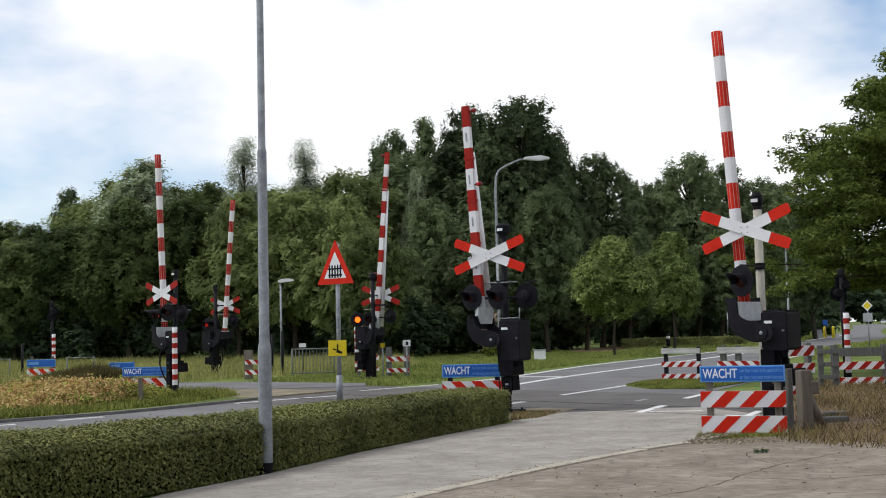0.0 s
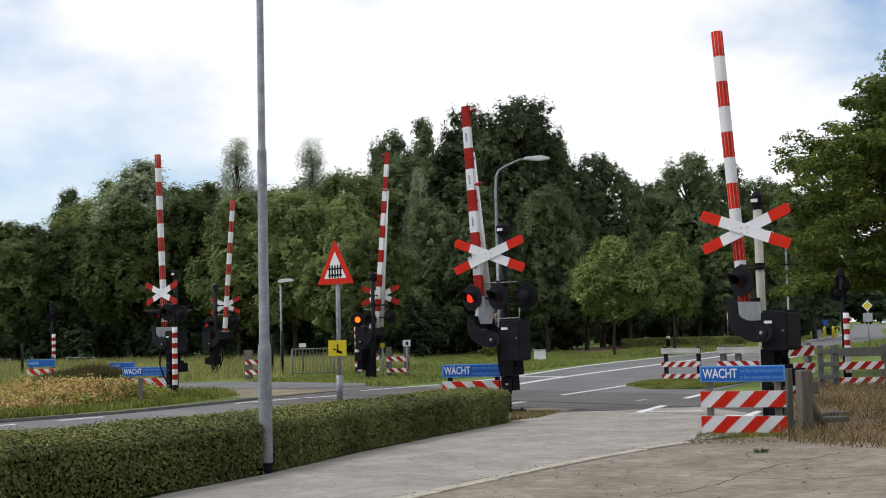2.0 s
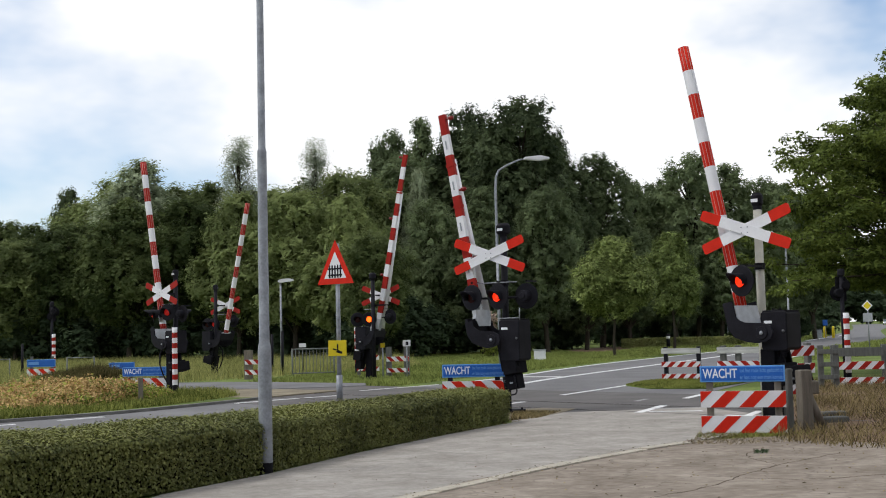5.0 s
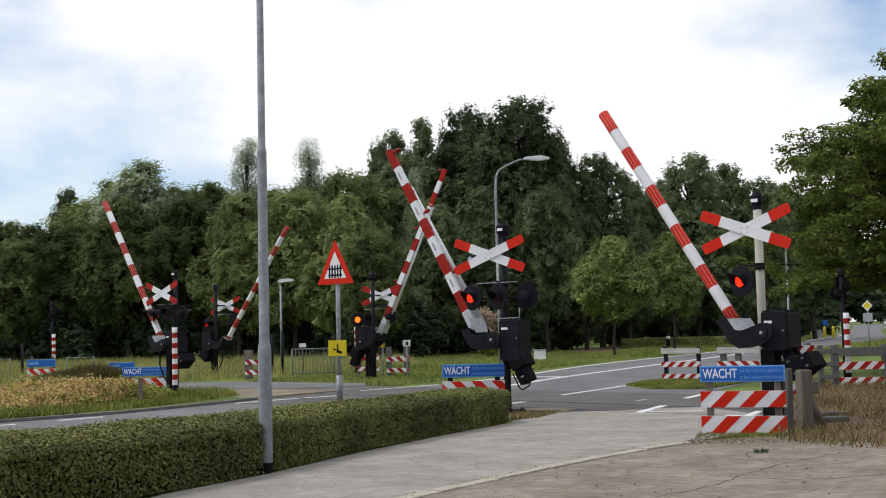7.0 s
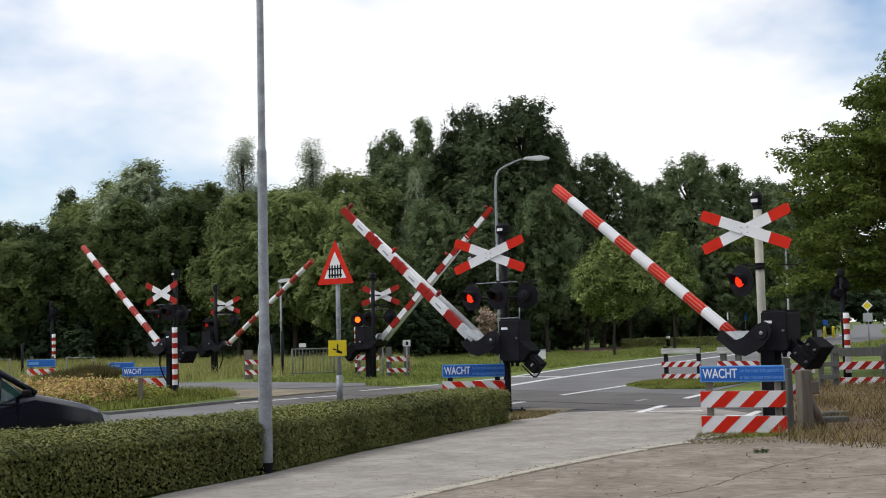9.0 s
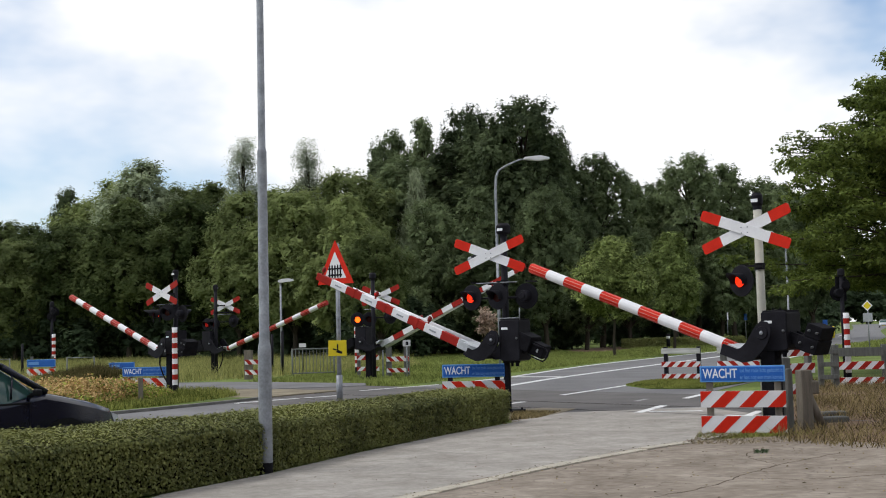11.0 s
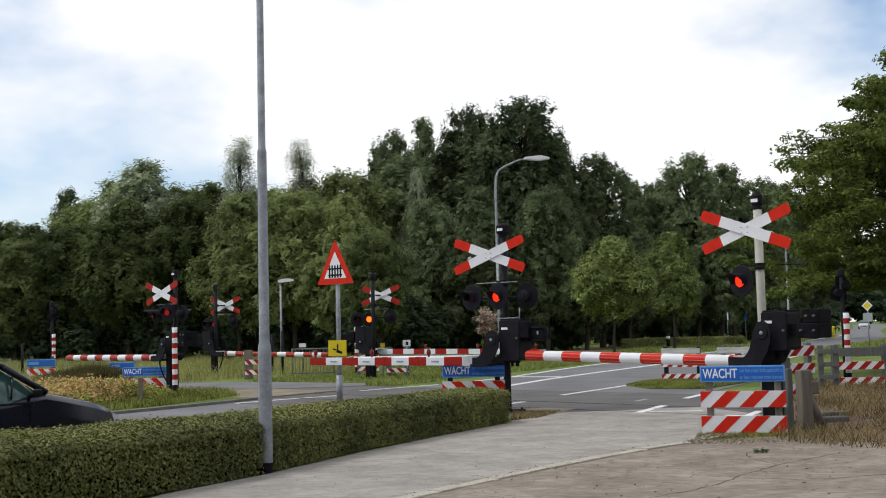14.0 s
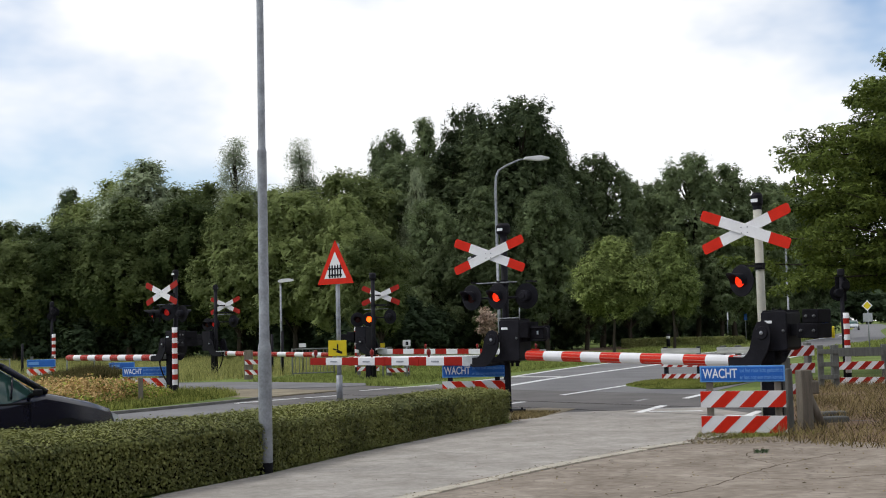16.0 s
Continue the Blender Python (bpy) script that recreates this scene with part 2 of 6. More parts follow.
def paving_material(name, dark, mid, pale, stain=0.7, crack=0.0, grain=26.0):
    """Old trodden paving: broad stains, streaks of dirt, fine grit and hairline cracks."""
    m = bpy.data.materials.new(name)
    m.use_nodes = True
    n, l = m.node_tree.nodes, m.node_tree.links
    bsdf = n["Principled BSDF"]
    co = n.new("ShaderNodeTexCoord")
    mp = n.new("ShaderNodeMapping")
    mp.inputs["Rotation"].default_value = (0, 0, radians(-38))
    mp.inputs["Scale"].default_value = (0.8, 1.0, 1.0)
    l.new(co.outputs["Object"], mp.inputs["Vector"])
    outs = []
    for s, d, w in ((stain, 7, 0.5), (stain * 4.5, 6, 0.3), (grain, 3, 0.2)):
        t = n.new("ShaderNodeTexNoise")
        t.inputs["Scale"].default_value, t.inputs["Detail"].default_value, t.inputs["Roughness"].default_value = s, d, 0.62
        l.new(mp.outputs["Vector"], t.inputs["Vector"])
        k = n.new("ShaderNodeMath")
        k.operation = "MULTIPLY"
        k.inputs[1].default_value = w
        l.new(t.outputs["Fac"], k.inputs[0])
        outs.append(k.outputs[0])
    a = n.new("ShaderNodeMath")
    l.new(outs[0], a.inputs[0])
    l.new(outs[1], a.inputs[1])
    c = n.new("ShaderNodeMath")
    l.new(a.outputs[0], c.inputs[0])
    l.new(outs[2], c.inputs[1])
    ramp = n.new("ShaderNodeValToRGB")
    e = ramp.color_ramp.elements
    e[0].position, e[0].color = 0.36, (*dark, 1)
    e[1].position, e[1].color = 0.63, (*pale, 1)
    x = e.new(0.5)
    x.color = (*mid, 1)
    l.new(c.outputs[0], ramp.inputs["Fac"])
    last = ramp.outputs["Color"]
    if crack:
        warp = n.new("ShaderNodeTexNoise")
        warp.inputs["Scale"].default_value = 2.3
        l.new(mp.outputs["Vector"], warp.inputs["Vector"])
        off = n.new("ShaderNodeVectorMath")
        off.operation = "MULTIPLY_ADD"
        l.new(warp.outputs["Color"], off.inputs[0])
        off.inputs[1].default_value = (0.5, 0.5, 0)
        l.new(mp.outputs["Vector"], off.inputs[2])
        v = n.new("ShaderNodeTexVoronoi")
        v.feature = "DISTANCE_TO_EDGE"
        v.inputs["Scale"].default_value = 1.1
        l.new(off.outputs[0], v.inputs["Vector"])
        lim = n.new("ShaderNodeMapRange")
        lim.inputs["From Max"].default_value = 0.016
        lim.inputs["To Min"].default_value, lim.inputs["To Max"].default_value = crack, 0.0
        l.new(v.outputs["Distance"], lim.inputs["Value"])
        mx = n.new("ShaderNodeMix")
        mx.data_type = "RGBA"
        l.new(lim.outputs["Result"], mx.inputs["Factor"])
        l.new(last, mx.inputs["A"])
        mx.inputs["B"].default_value = (*[q * 0.45 for q in dark], 1)
        last = mx.outputs["Result"]
    l.new(last, bsdf.inputs["Base Color"])
    bsdf.inputs["Roughness"].default_value, bsdf.inputs["Specular IOR Level"].default_value = 0.92, 0.15
    b = n.new("ShaderNodeBump")
    b.inputs["Strength"].default_value, b.inputs["Distance"].default_value = 0.5, 0.012
    l.new(c.outputs[0], b.inputs["Height"])
    l.new(b.outputs["Normal"], bsdf.inputs["Normal"])
    return m


CONCRETE = paving_material("worn_path_concrete", (0.215, 0.197, 0.174), (0.3, 0.279, 0.252), (0.39, 0.366, 0.335), 1.5, 0.2, 24)
PAVING = paving_material("worn_sandy_paving", (0.15, 0.122, 0.096), (0.235, 0.199, 0.163), (0.34, 0.296, 0.248), 1.7, 0.35, 13)


# ---- mesh helpers
def box(bm, x0, x1, y0, y1, z0, z1, bevel=0.0, mi=0):
    vs = [bm.verts.new((x, y, z)) for x in (x0, x1) for y in (y0, y1) for z in (z0, z1)]
    fs = [bm.faces.new([vs[i] for i in q]) for q in ((0, 1, 3, 2), (4, 6, 7, 5), (0, 4, 5, 1), (2, 3, 7, 6), (0, 2, 6, 4), (1, 5, 7, 3))]
    for f in fs:
        f.material_index = mi
    if bevel:
        es = list({e for f in fs for e in f.edges})
        for f in bmesh.ops.bevel(bm, geom=es, offset=bevel, segments=2, affect="EDGES", profile=0.5)["faces"]:
            f.material_index = mi
    return vs


def tube(bm, a, b, r0, r1=None, sides=14, caps=True, mi=0):
    """A tapered round bar from a to b."""
    a, b, r1 = Vector(a), Vector(b), r0 if r1 is None else r1
    q = (b - a).to_track_quat("Z", "Y")
    rings = [[bm.verts.new(p + q @ Vector((r * math.cos(k * 2 * math.pi / sides), r * math.sin(k * 2 * math.pi / sides), 0))) for k in range(sides)] for p, r in ((a, r0), (b, r1))]
    for k in range(sides):
        f = bm.faces.new((rings[0][k], rings[0][(k + 1) % sides], rings[1][(k + 1) % sides], rings[1][k]))
        f.smooth, f.material_index = True, mi
    if caps:
        bm.faces.new(rings[0][::-1]).material_index = mi
        bm.faces.new(rings[1]).material_index = mi


def lathe(bm, profile, centre=(0, 0, 0), axis="Z", sides=20, mi=0, hard=False):
    """Turns a profile of (radius, height) about an axis; hard keeps the edges between its bands crisp."""
    if hard:
        for p, q in zip(profile, profile[1:]):
            lathe(bm, [p, q], centre, axis, sides, mi)
        return
    turn = {"Z": Matrix.Identity(3), "Y": Matrix.Rotation(-math.pi / 2, 3, "X"), "X": Matrix.Rotation(math.pi / 2, 3, "Y")}[axis]
    rings = [[bm.verts.new(Vector(centre) + turn @ Vector((r * math.cos(k * 2 * math.pi / sides), r * math.sin(k * 2 * math.pi / sides), h))) for k in range(sides)] for r, h in profile]
    for p, q in zip(rings, rings[1:]):
        for k in range(sides):
            f = bm.faces.new((p[k], p[(k + 1) % sides], q[(k + 1) % sides], q[k]))
            f.smooth, f.material_index = True, mi


def prism(bm, outline, y0, y1, mi=0, plane="XZ"):
    """A flat outline given thickness; outline in XZ (thickness along Y) or XY (thickness along Z)."""
    put = (lambda u, v, w: (u, w, v)) if plane == "XZ" else (lambda u, v, w: (u, v, w))
    a = [bm.verts.new(put(u, v, y0)) for u, v in outline]
    b = [bm.verts.new(put(u, v, y1)) for u, v in outline]
    n = len(a)
    fs = [bm.faces.new(a), bm.faces.new(b[::-1])] + [bm.faces.new((a[i], b[i], b[(i + 1) % n], a[(i + 1) % n])) for i in range(n)]
    for f in fs:
        f.material_index = mi
    return fs


def part(name, bm, mats, parent=None, label="", m=None, flip=True):
    """Links a bmesh as one mesh object, under a thing or a part when a parent is given."""
    if flip:
        bmesh.ops.recalc_face_normals(bm, faces=bm.faces[:])
    me = bpy.data.meshes.new(name)
    bm.to_mesh(me)
    bm.free()
    for x in mats if isinstance(mats, (list, tuple)) else [mats]:
        me.materials.append(x)
    ob = new(name, me)
    if parent:
        ob.parent = parent
    if m is not None:
        ob.matrix_basis = m
    if label:
        ob["label"] = label
    return ob


def thing(name, m, label, category, group="", kind=""):
    ob = new(name)
    ob.matrix_basis = m
    return tagged(ob, label, category, group, kind)


def shape(fn, *args, **kw):
    bm = bmesh.new()
    fn(bm, *args, **kw)
    return bm


def boxes(*specs, bevel=0.0):
    bm = bmesh.new()
    for s in specs:
        box(bm, *s, bevel=bevel)
    return bm


def striped_plank(bm, x0, x1, z0, z1, y0, y1, pitch=0.24, lean=1.0, shift=0.0):
    """A white board with slanting red bands on both faces (material 0 white, 1 red)."""
    box(bm, x0, x1, y0, y1, z0, z1)
    h, w = (z1 - z0) * lean, pitch * 0.5
    u = x0 - abs(h) - pitch + shift
    while u < x1 + abs(h):
        pts = [(u, z0), (u + w, z0), (u + w + h, z1), (u + h, z1)]
        keep = []
        for i in range(4):
            a, b = pts[i], pts[(i + 1) % 4]
            keep.append(a)
        cut = clip(clip(keep, x0, 1), x1, -1)
        if len(cut) > 2:
            for y, d in ((y0, -0.003), (y1, 0.003)):
                prism(bm, cut, y, y + d, mi=1)
        u += pitch


def clip(poly, bound, sgn):
    out = []
    for i, a in enumerate(poly):
        b = poly[(i + 1) % len(poly)]
        ia, ib = (a[0] - bound) * sgn >= 0, (b[0] - bound) * sgn >= 0
        if ia:
            out.append(a)
        if ia != ib:
            k = (bound - a[0]) / (b[0] - a[0])
            out.append((bound, a[1] + k * (b[1] - a[1])))
    return out


def writing(text, size, parent, m, mat, width=None):
    cu = bpy.data.curves.new("lettering", "FONT")
    cu.body, cu.size, cu.extrude, cu.align_y = text, size, 0.001, "CENTER"
    cu.offset = size * 0.016
    ob = new("lettering", cu)
    cu.materials.append(mat)
    ob.parent, ob.matrix_basis = parent, m
    if width:
        bpy.context.view_layer.update()
        if ob.dimensions.x > 0:
            cu.space_character *= 1.0
            s = width / ob.dimensions.x
            ob.matrix_basis = m @ Matrix.Diagonal((s, 1, 1, 1))
    return ob


def leaf_mesh(name, centres, normals, sizes, mats, rng, aspect=0.6, index=None, corners=4):
    """One mesh of many small pointed leaves (four corners each) at the given places."""
    n = len(centres)
    nn = normals / np.maximum(np.linalg.norm(normals, axis=1, keepdims=True), 1e-6)
    r = rng.normal(size=(n, 3))
    u = np.cross(nn, r)
    u /= np.maximum(np.linalg.norm(u, axis=1, keepdims=True), 1e-6)
    v = np.cross(nn, u)
    s = sizes[:, None]
    bend = nn * s * 0.18
    vs = np.stack([centres - u * s * 0.5, centres - v * s * aspect * 0.5 + bend, centres + u * s * 0.5, centres + v * s * aspect * 0.5 + bend], axis=1).reshape(-1, 3)
    if corners == 3:
        vs = np.stack([centres - u * s * 0.5, centres + u * s * 0.32 - v * s * aspect * 0.5, centres + u * s * 0.5 + v * s * aspect * 0.4], axis=1).reshape(-1, 3)
    q = corners
    me = bpy.data.meshes.new(name)
    me.vertices.add(q * n)
    me.vertices.foreach_set("co", vs.ravel())
    me.loops.add(q * n)
    me.loops.foreach_set("vertex_index", np.arange(q * n))
    me.polygons.add(n)
    me.polygons.foreach_set("loop_start", np.arange(0, q * n, q))
    if index is not None:
        me.polygons.foreach_set("material_index", index)
    me.update(calc_edges=True)
    for x in mats if isinstance(mats, (list, tuple)) else [mats]:
        me.materials.append(x)
    return me


def blade_mesh(name, roots, heights, widths, mats, rng, lean=0.35):
    """One mesh of grass blades, three corners each."""
    n = len(roots)
    a = rng.uniform(0, 2 * math.pi, n)
    d = np.stack([np.cos(a), np.sin(a), np.zeros(n)], 1)
    tip = roots + np.stack([rng.normal(0, lean, n) * heights, rng.normal(0, lean, n) * heights, heights], 1)
    vs = np.stack([roots - d * widths[:, None] / 2, roots + d * widths[:, None] / 2, tip], axis=1).reshape(-1, 3)
    me = bpy.data.meshes.new(name)
    me.vertices.add(3 * n)
    me.vertices.foreach_set("co", vs.ravel())
    me.loops.add(3 * n)
    me.loops.foreach_set("vertex_index", np.arange(3 * n))
    me.polygons.add(n)
    me.polygons.foreach_set("loop_start", np.arange(0, 3 * n, 3))
    me.update(calc_edges=True)
    for x in mats if isinstance(mats, (list, tuple)) else [mats]:
        me.materials.append(x)
    return me


def smooth_line(pts, per=8):
    """A smooth curve through plan points."""
    p = [Vector(q) for q in pts]
    p = [2 * p[0] - p[1], *p, 2 * p[-1] - p[-2]]
    out = []
    for i in range(1, len(p) - 2):
        for k in range(per):
            t = k / per
            a, b, c, d = p[i - 1], p[i], p[i + 1], p[i + 2]
            out.append(0.5 * (2 * b + (c - a) * t + (2 * a - 5 * b + 4 * c - d) * t * t + (3 * b - a - 3 * c + d) * t ** 3))
    return out + [p[-2]]


def slab(name, outline, z, mat, label="", thick=0.1, cat=""):
    bm = bmesh.new()
    prism(bm, outline, z - thick, z, plane="XY")
    bmesh.ops.triangulate(bm, faces=bm.faces[:])
    return tagged(part(name, bm, mat), label, cat, kind="structure")


def ribbon(bm, line, w0, w1, z0, z1, mi=0):
    """A solid band along a plan line, from w0 to w1 to the left of it."""
    rows = []
    for i, p in enumerate(line):
        d = (line[min(i + 1, len(line) - 1)] - line[max(i - 1, 0)]).normalized()
        nrm = Vector((-d.y, d.x))
        a, b = p + nrm * w0, p + nrm * w1
        rows.append([bm.verts.new((q.x, q.y, z)) for q, z in ((a, z0), (b, z0), (b, z1), (a, z1))])
    for p, q in zip(rows, rows[1:]):
        for k in range(4):
            bm.faces.new((p[k], p[(k + 1) % 4], q[(k + 1) % 4], q[k])).material_index = mi
    bm.faces.new(rows[0])
    bm.faces.new(rows[-1][::-1])


# ---- ground, roads and paths
slab("ground", [(-900, -300), (900, -300), (900, 1400), (-900, 1400)], 0.0, GRASS_GROUND, "grass covered ground reaching the horizon", 0.5, "ground")
# unseen walls, added to block low sky light and darken camera-side faces
for name, x0, x1, y0, y1 in (("wall_south", -16.0, 18.3, -9.3, -9.0), ("wall_east", 18.0, 18.3, -9.0, 19.0)):
    tagged(part(name, boxes((x0, x1, y0, y1, -0.1, 7.0)), LIGHT_BLOCK), "unseen dark wall added to block low sky light", "wall", kind="structure")
near_edge = [(-22, -18), (-9.6, 1.0), (-6.6, 6.0), (-3.5, 11.6), (-1.9, 15.0), (0.3, 19.0), (3.3, 20.2), (5.9, 25.6), (9.6, 33.5), (13.2, 45.0), (18.6, 60.5), (33.9, 90), (60, 160), (100, 262), (150, 400)]
far_edge = [(-34, -8), (-24, 3.2), (-17.5, 10.6), (-12.5, 16.2), (-9.6, 19.4), (-7.9, 21.1), (-6.5, 22.5), (-5.65, 23.8), (-4.85, 25.2), (-4.2, 26.5), (-3.2, 28.0), (-2.13, 29.2), (-0.23, 31.63), (1.99, 35.6), (5.38, 44.17), (9.58, 52.45), (22.7, 77), (42.3, 126), (72, 205), (140, 400)]
ne, fe = smooth_line(near_edge), smooth_line(far_edge)
slab("road", [tuple(p) for p in ne] + [tuple(p) for p in reversed(fe)], 0.012, ASPHALT, "grey worn asphalt road curving over the level crossing", 0.06, "road")
T_DIR = Vector((-0.70, 0.714)).normalized()
N_DIR = Vector((T_DIR.y, -T_DIR.x))


def along(s, n, base=(1.75, 23.4)):
    p = Vector(base) + T_DIR * s + N_DIR * n
    return (p.x, p.y)


slab("crossing_surface", [along(-3.6, -3.2), along(14.0, -3.2), along(14.0, 3.2), along(-6.2, 3.2), along(-6.2, -1.4)], 0.017, ASPHALT_DARK, "dark patched asphalt surface between the rails", 0.05, "road")
for n in (0.0, -1.435):
    bm = bmesh.new()
    a, b = along(-40, n), along(60, n)
    line = [Vector(a), Vector(b)]
    ribbon(bm, line, -0.035, 0.035, 0.0, 0.024)
    ribbon(bm, line, 0.035, 0.1, 0.0, 0.0185)
    tagged(part("rail", bm, RAIL), "steel railway rail set in the crossing", "rail", "rails", "structure")

path_out = [(-4.2, 4.0), (-2.67, 10.9), (-1.9, 12.3), (-1.06, 14.3), (0.0, 16.4), (1.0, 18.2), (1.15, 20.0), (3.0, 20.25), (4.5, 20.6), (5.0, 18.6), (3.9, 15.5), (3.19, 14.76), (2.0, 13.5), (0.6, 11.71), (-0.3, 10.42), (-3.0, 6.4), (-6, 2)]
slab("path", path_out, 0.022, CONCRETE, "pale worn concrete footpath beside the hedge", 0.06, "path")
PAVEMENT = slab("pavement", [(-5, 2.0), (-3.0, 6.4), (-0.3, 10.42), (0.6, 11.71), (2.0, 13.5), (3.19, 14.76), (4.4, 15.1), (6.6, 15.0), (9.5, 14.0), (12, 4), (8, -6), (-3, -6)], 0.018, PAVING, "old uneven cracked paving strewn with sand", 0.06, "pavement")
cracks = random.Random(8)
for ends, wide in ((((1.3, 9.6), (2.21, 10.42), (2.7, 11.1), (3.4, 12.03), (4.3, 12.9)), 0.016), (((2.7, 11.1), (3.5, 10.9), (4.6, 11.3)), 0.011), (((3.4, 12.03), (3.3, 12.9), (3.7, 13.8)), 0.012), (((4.4, 10.2), (4.9, 11.4), (5.9, 12.1)), 0.013)):
    bm = bmesh.new()
    for k, p in enumerate(smooth_line(ends, 9)):
        q = p + Vector((cracks.gauss(0, 0.018), cracks.gauss(0, 0.018)))
        r = wide * cracks.uniform(0.1, 0.6)
        row = [bm.verts.new((q.x + sx * r, q.y - sx * r * 0.8, z)) for sx, z in ((-1, 0.01), (1, 0.01), (1, 0.0195), (-1, 0.0195))]
        if k:
            for e in range(4):
                bm.faces.new((last_row[e], last_row[(e + 1) % 4], row[(e + 1) % 4], row[e]))
        last_row = row
    part("crack", bm, EARTH_DARK, PAVEMENT, "dark earth filled crack")
kerb_line = smooth_line([(-3.0, 6.4), (-0.3, 10.42), (0.6, 11.71), (2.0, 13.5), (3.19, 14.76)], 6)
KERB_ROW = thing("edging", pose(0, 0, 0), "row of pale concrete edging stones along the path", "kerb", kind="structure")
lengths = [0.0]
for p, q in zip(kerb_line, kerb_line[1:]):
    lengths.append(lengths[-1] + (q - p).length)


def at_length(line, acc, s):
    for i in range(len(acc) - 1):
        if acc[i + 1] >= s:
            return line[i].lerp(line[i + 1], (s - acc[i]) / (acc[i + 1] - acc[i]))
    return line[-1]


stone = None
s = 0.1
while s < lengths[-1] - 1.0:
    p, q = at_length(kerb_line, lengths, s), at_length(kerb_line, lengths, s + 1.0)
    mid, ang = (p + q) / 2, math.degrees(math.atan2(q.y - p.y, q.x - p.x))
    mt = pose(mid.x, mid.y, random.uniform(0.02, 0.026), random.uniform(-1.2, 1.2), random.uniform(-0.7, 0.7), ang + random.uniform(-0.8, 0.8))
    if stone is None:
        stone = part("kerb_stone", boxes((-0.492, 0.492, -0.1, 0.05, -0.08, 0.012), bevel=0.012), KERB, KERB_ROW, m=mt)
    else:
        o = new("kerb_stone", stone.data)
        o.parent, o.matrix_basis = KERB_ROW, mt
    s += 1.0

bm = bmesh.new()
ribbon(bm, kerb_line, 0.05, 0.075, 0.0, 0.0265)
tagged(part("joint", bm, EARTH), "dark earth joint along the edging stones", "joint", kind="structure")

# raised dark kerb along the far side of the road
kf = [Vector(p) for p in smooth_line([(-34, -8), (-24, 3.2), (-17.5, 10.6), (-12.5, 16.2), (-9.6, 19.4), (-7.9, 21.1), (-6.5, 22.5), (-5.65, 23.8), (-4.85, 25.2), (-4.2, 26.5)], 10)]
bm = bmesh.new()
ribbon(bm, kf, 0.0, 0.14, -0.02, 0.07)
tagged(part("kerb", bm, DARK_KERB), "dark concrete kerb along the road", "kerb", kind="structure")
bm = bmesh.new()
ribbon(bm, kf, 0.14, 2.6, -0.02, 0.06)
tagged(part("verge", bm, GRASS_GROUND), "low grass verge behind the kerb", "verge", kind="structure")

# drain at the kerb
drain = thing("road_drain", pose(-8.95, 19.75, 0.012, 0, 0, 47), "dark cast iron road drain set at the kerb", "drain")
bm = bmesh.new()
for i in range(7):
    box(bm, -0.3 + i * 0.09, -0.25 + i * 0.09, -0.14, 0.14, 0.0, 0.008)
box(bm, -0.34, 0.34, -0.18, -0.14, -0.02, 0.01)
box(bm, -0.34, 0.34, 0.14, 0.18, -0.02, 0.01)
part("grate", bm, DARK, drain)

# cycle path on the far side
bm = bmesh.new()
ribbon(bm, smooth_line([(-26, 4), (-14.5, 24), (-10.2, 32.2), (-8.6, 35.4), (-7.9, 37.0)], 6), -1.4, 1.4, -0.03, 0.02)
tagged(part("cycle_path", bm, ASPHALT), "narrow grey asphalt cycle path over the track", "path", kind="structure")


def marking(a, b, w=0.12, mat=PAINT, lift=0.0):
    a, b = Vector(a), Vector(b)
    bm = bmesh.new()
    n = max(2, int((b - a).length / 2))
    ribbon(bm, [a.lerp(b, i / n) for i in range(n + 1)], -w / 2, w / 2, 0.0, 0.021 + lift)
    return tagged(part("road_marking", bm, mat), "white painted road marking", "marking", "road markings", "structure")


def marking_curve(pts, w=0.12, mat=PAINT):
    bm = bmesh.new()
    ribbon(bm, smooth_line(pts, 5), -w / 2, w / 2, 0.0, 0.0215)
    return tagged(part("road_marking", bm, mat), "white painted line along the road edge", "marking", "road markings", "structure")


marking((-10.4, 17.6), (-9.0, 19.1))
marking((-8.5, 19.6), (-7.6, 20.5))
marking((-7.05, 21.2), (-6.45, 21.9))
marking_curve([(-4.55, 25.2), (-3.6, 26.3), (-2.55, 27.25)], 0.13)
marking_curve([(-2.15, 29.3), (-0.23, 31.63)], 0.1)
marking_curve([(0.9, 33.4), (1.99, 35.55), (5.38, 44.1), (9.58, 52.4), (22.7, 76.9)], 0.16)
marking_curve([(0.4, 27.6), (1.6, 30.07), (3.54, 34.6), (7.45, 42.5), (13.5, 54.5), (21, 70)], 0.2)
marking_curve([(1.99, 35.5), (3.5, 34.62)], 0.25)
marking((2.5, 25.29), (5.06, 29.81), 0.12)
marking((1.1, 22.6), (1.54, 23.31), 0.12)
marking((7.5, 34.4), (10, 39.2), 0.12)
marking((13, 45.5), (15.4, 50.6), 0.12)
marking((3.21, 19.6), (3.94, 21.2), 0.15, PAINT, 0.004)
marking((3.62, 20.4), (4.44, 20.42), 0.12, PAINT_WORN, 0.004)
marking((3.42, 19.78), (4.3, 19.64), 0.11, PAINT, 0.006)
marking((3.67, 22.64), (3.99, 23.24), 0.1, PAINT_WORN)
marking((4.73, 23.13), (5.32, 24.27), 0.15)
marking((4.45, 18.62), (4.68, 18.28), 0.12, PAINT, 0.006)
marking((4.68, 18.28), (5.18, 19.32), 0.13, PAINT, 0.004)
marking((28, 90), (33, 101), 0.2)
marking((38, 112), (44, 128), 0.2)


# ---- level crossing barriers: local +X along the lowered boom, +Y to the approaching traffic
BOOMS, BULBS = [], []


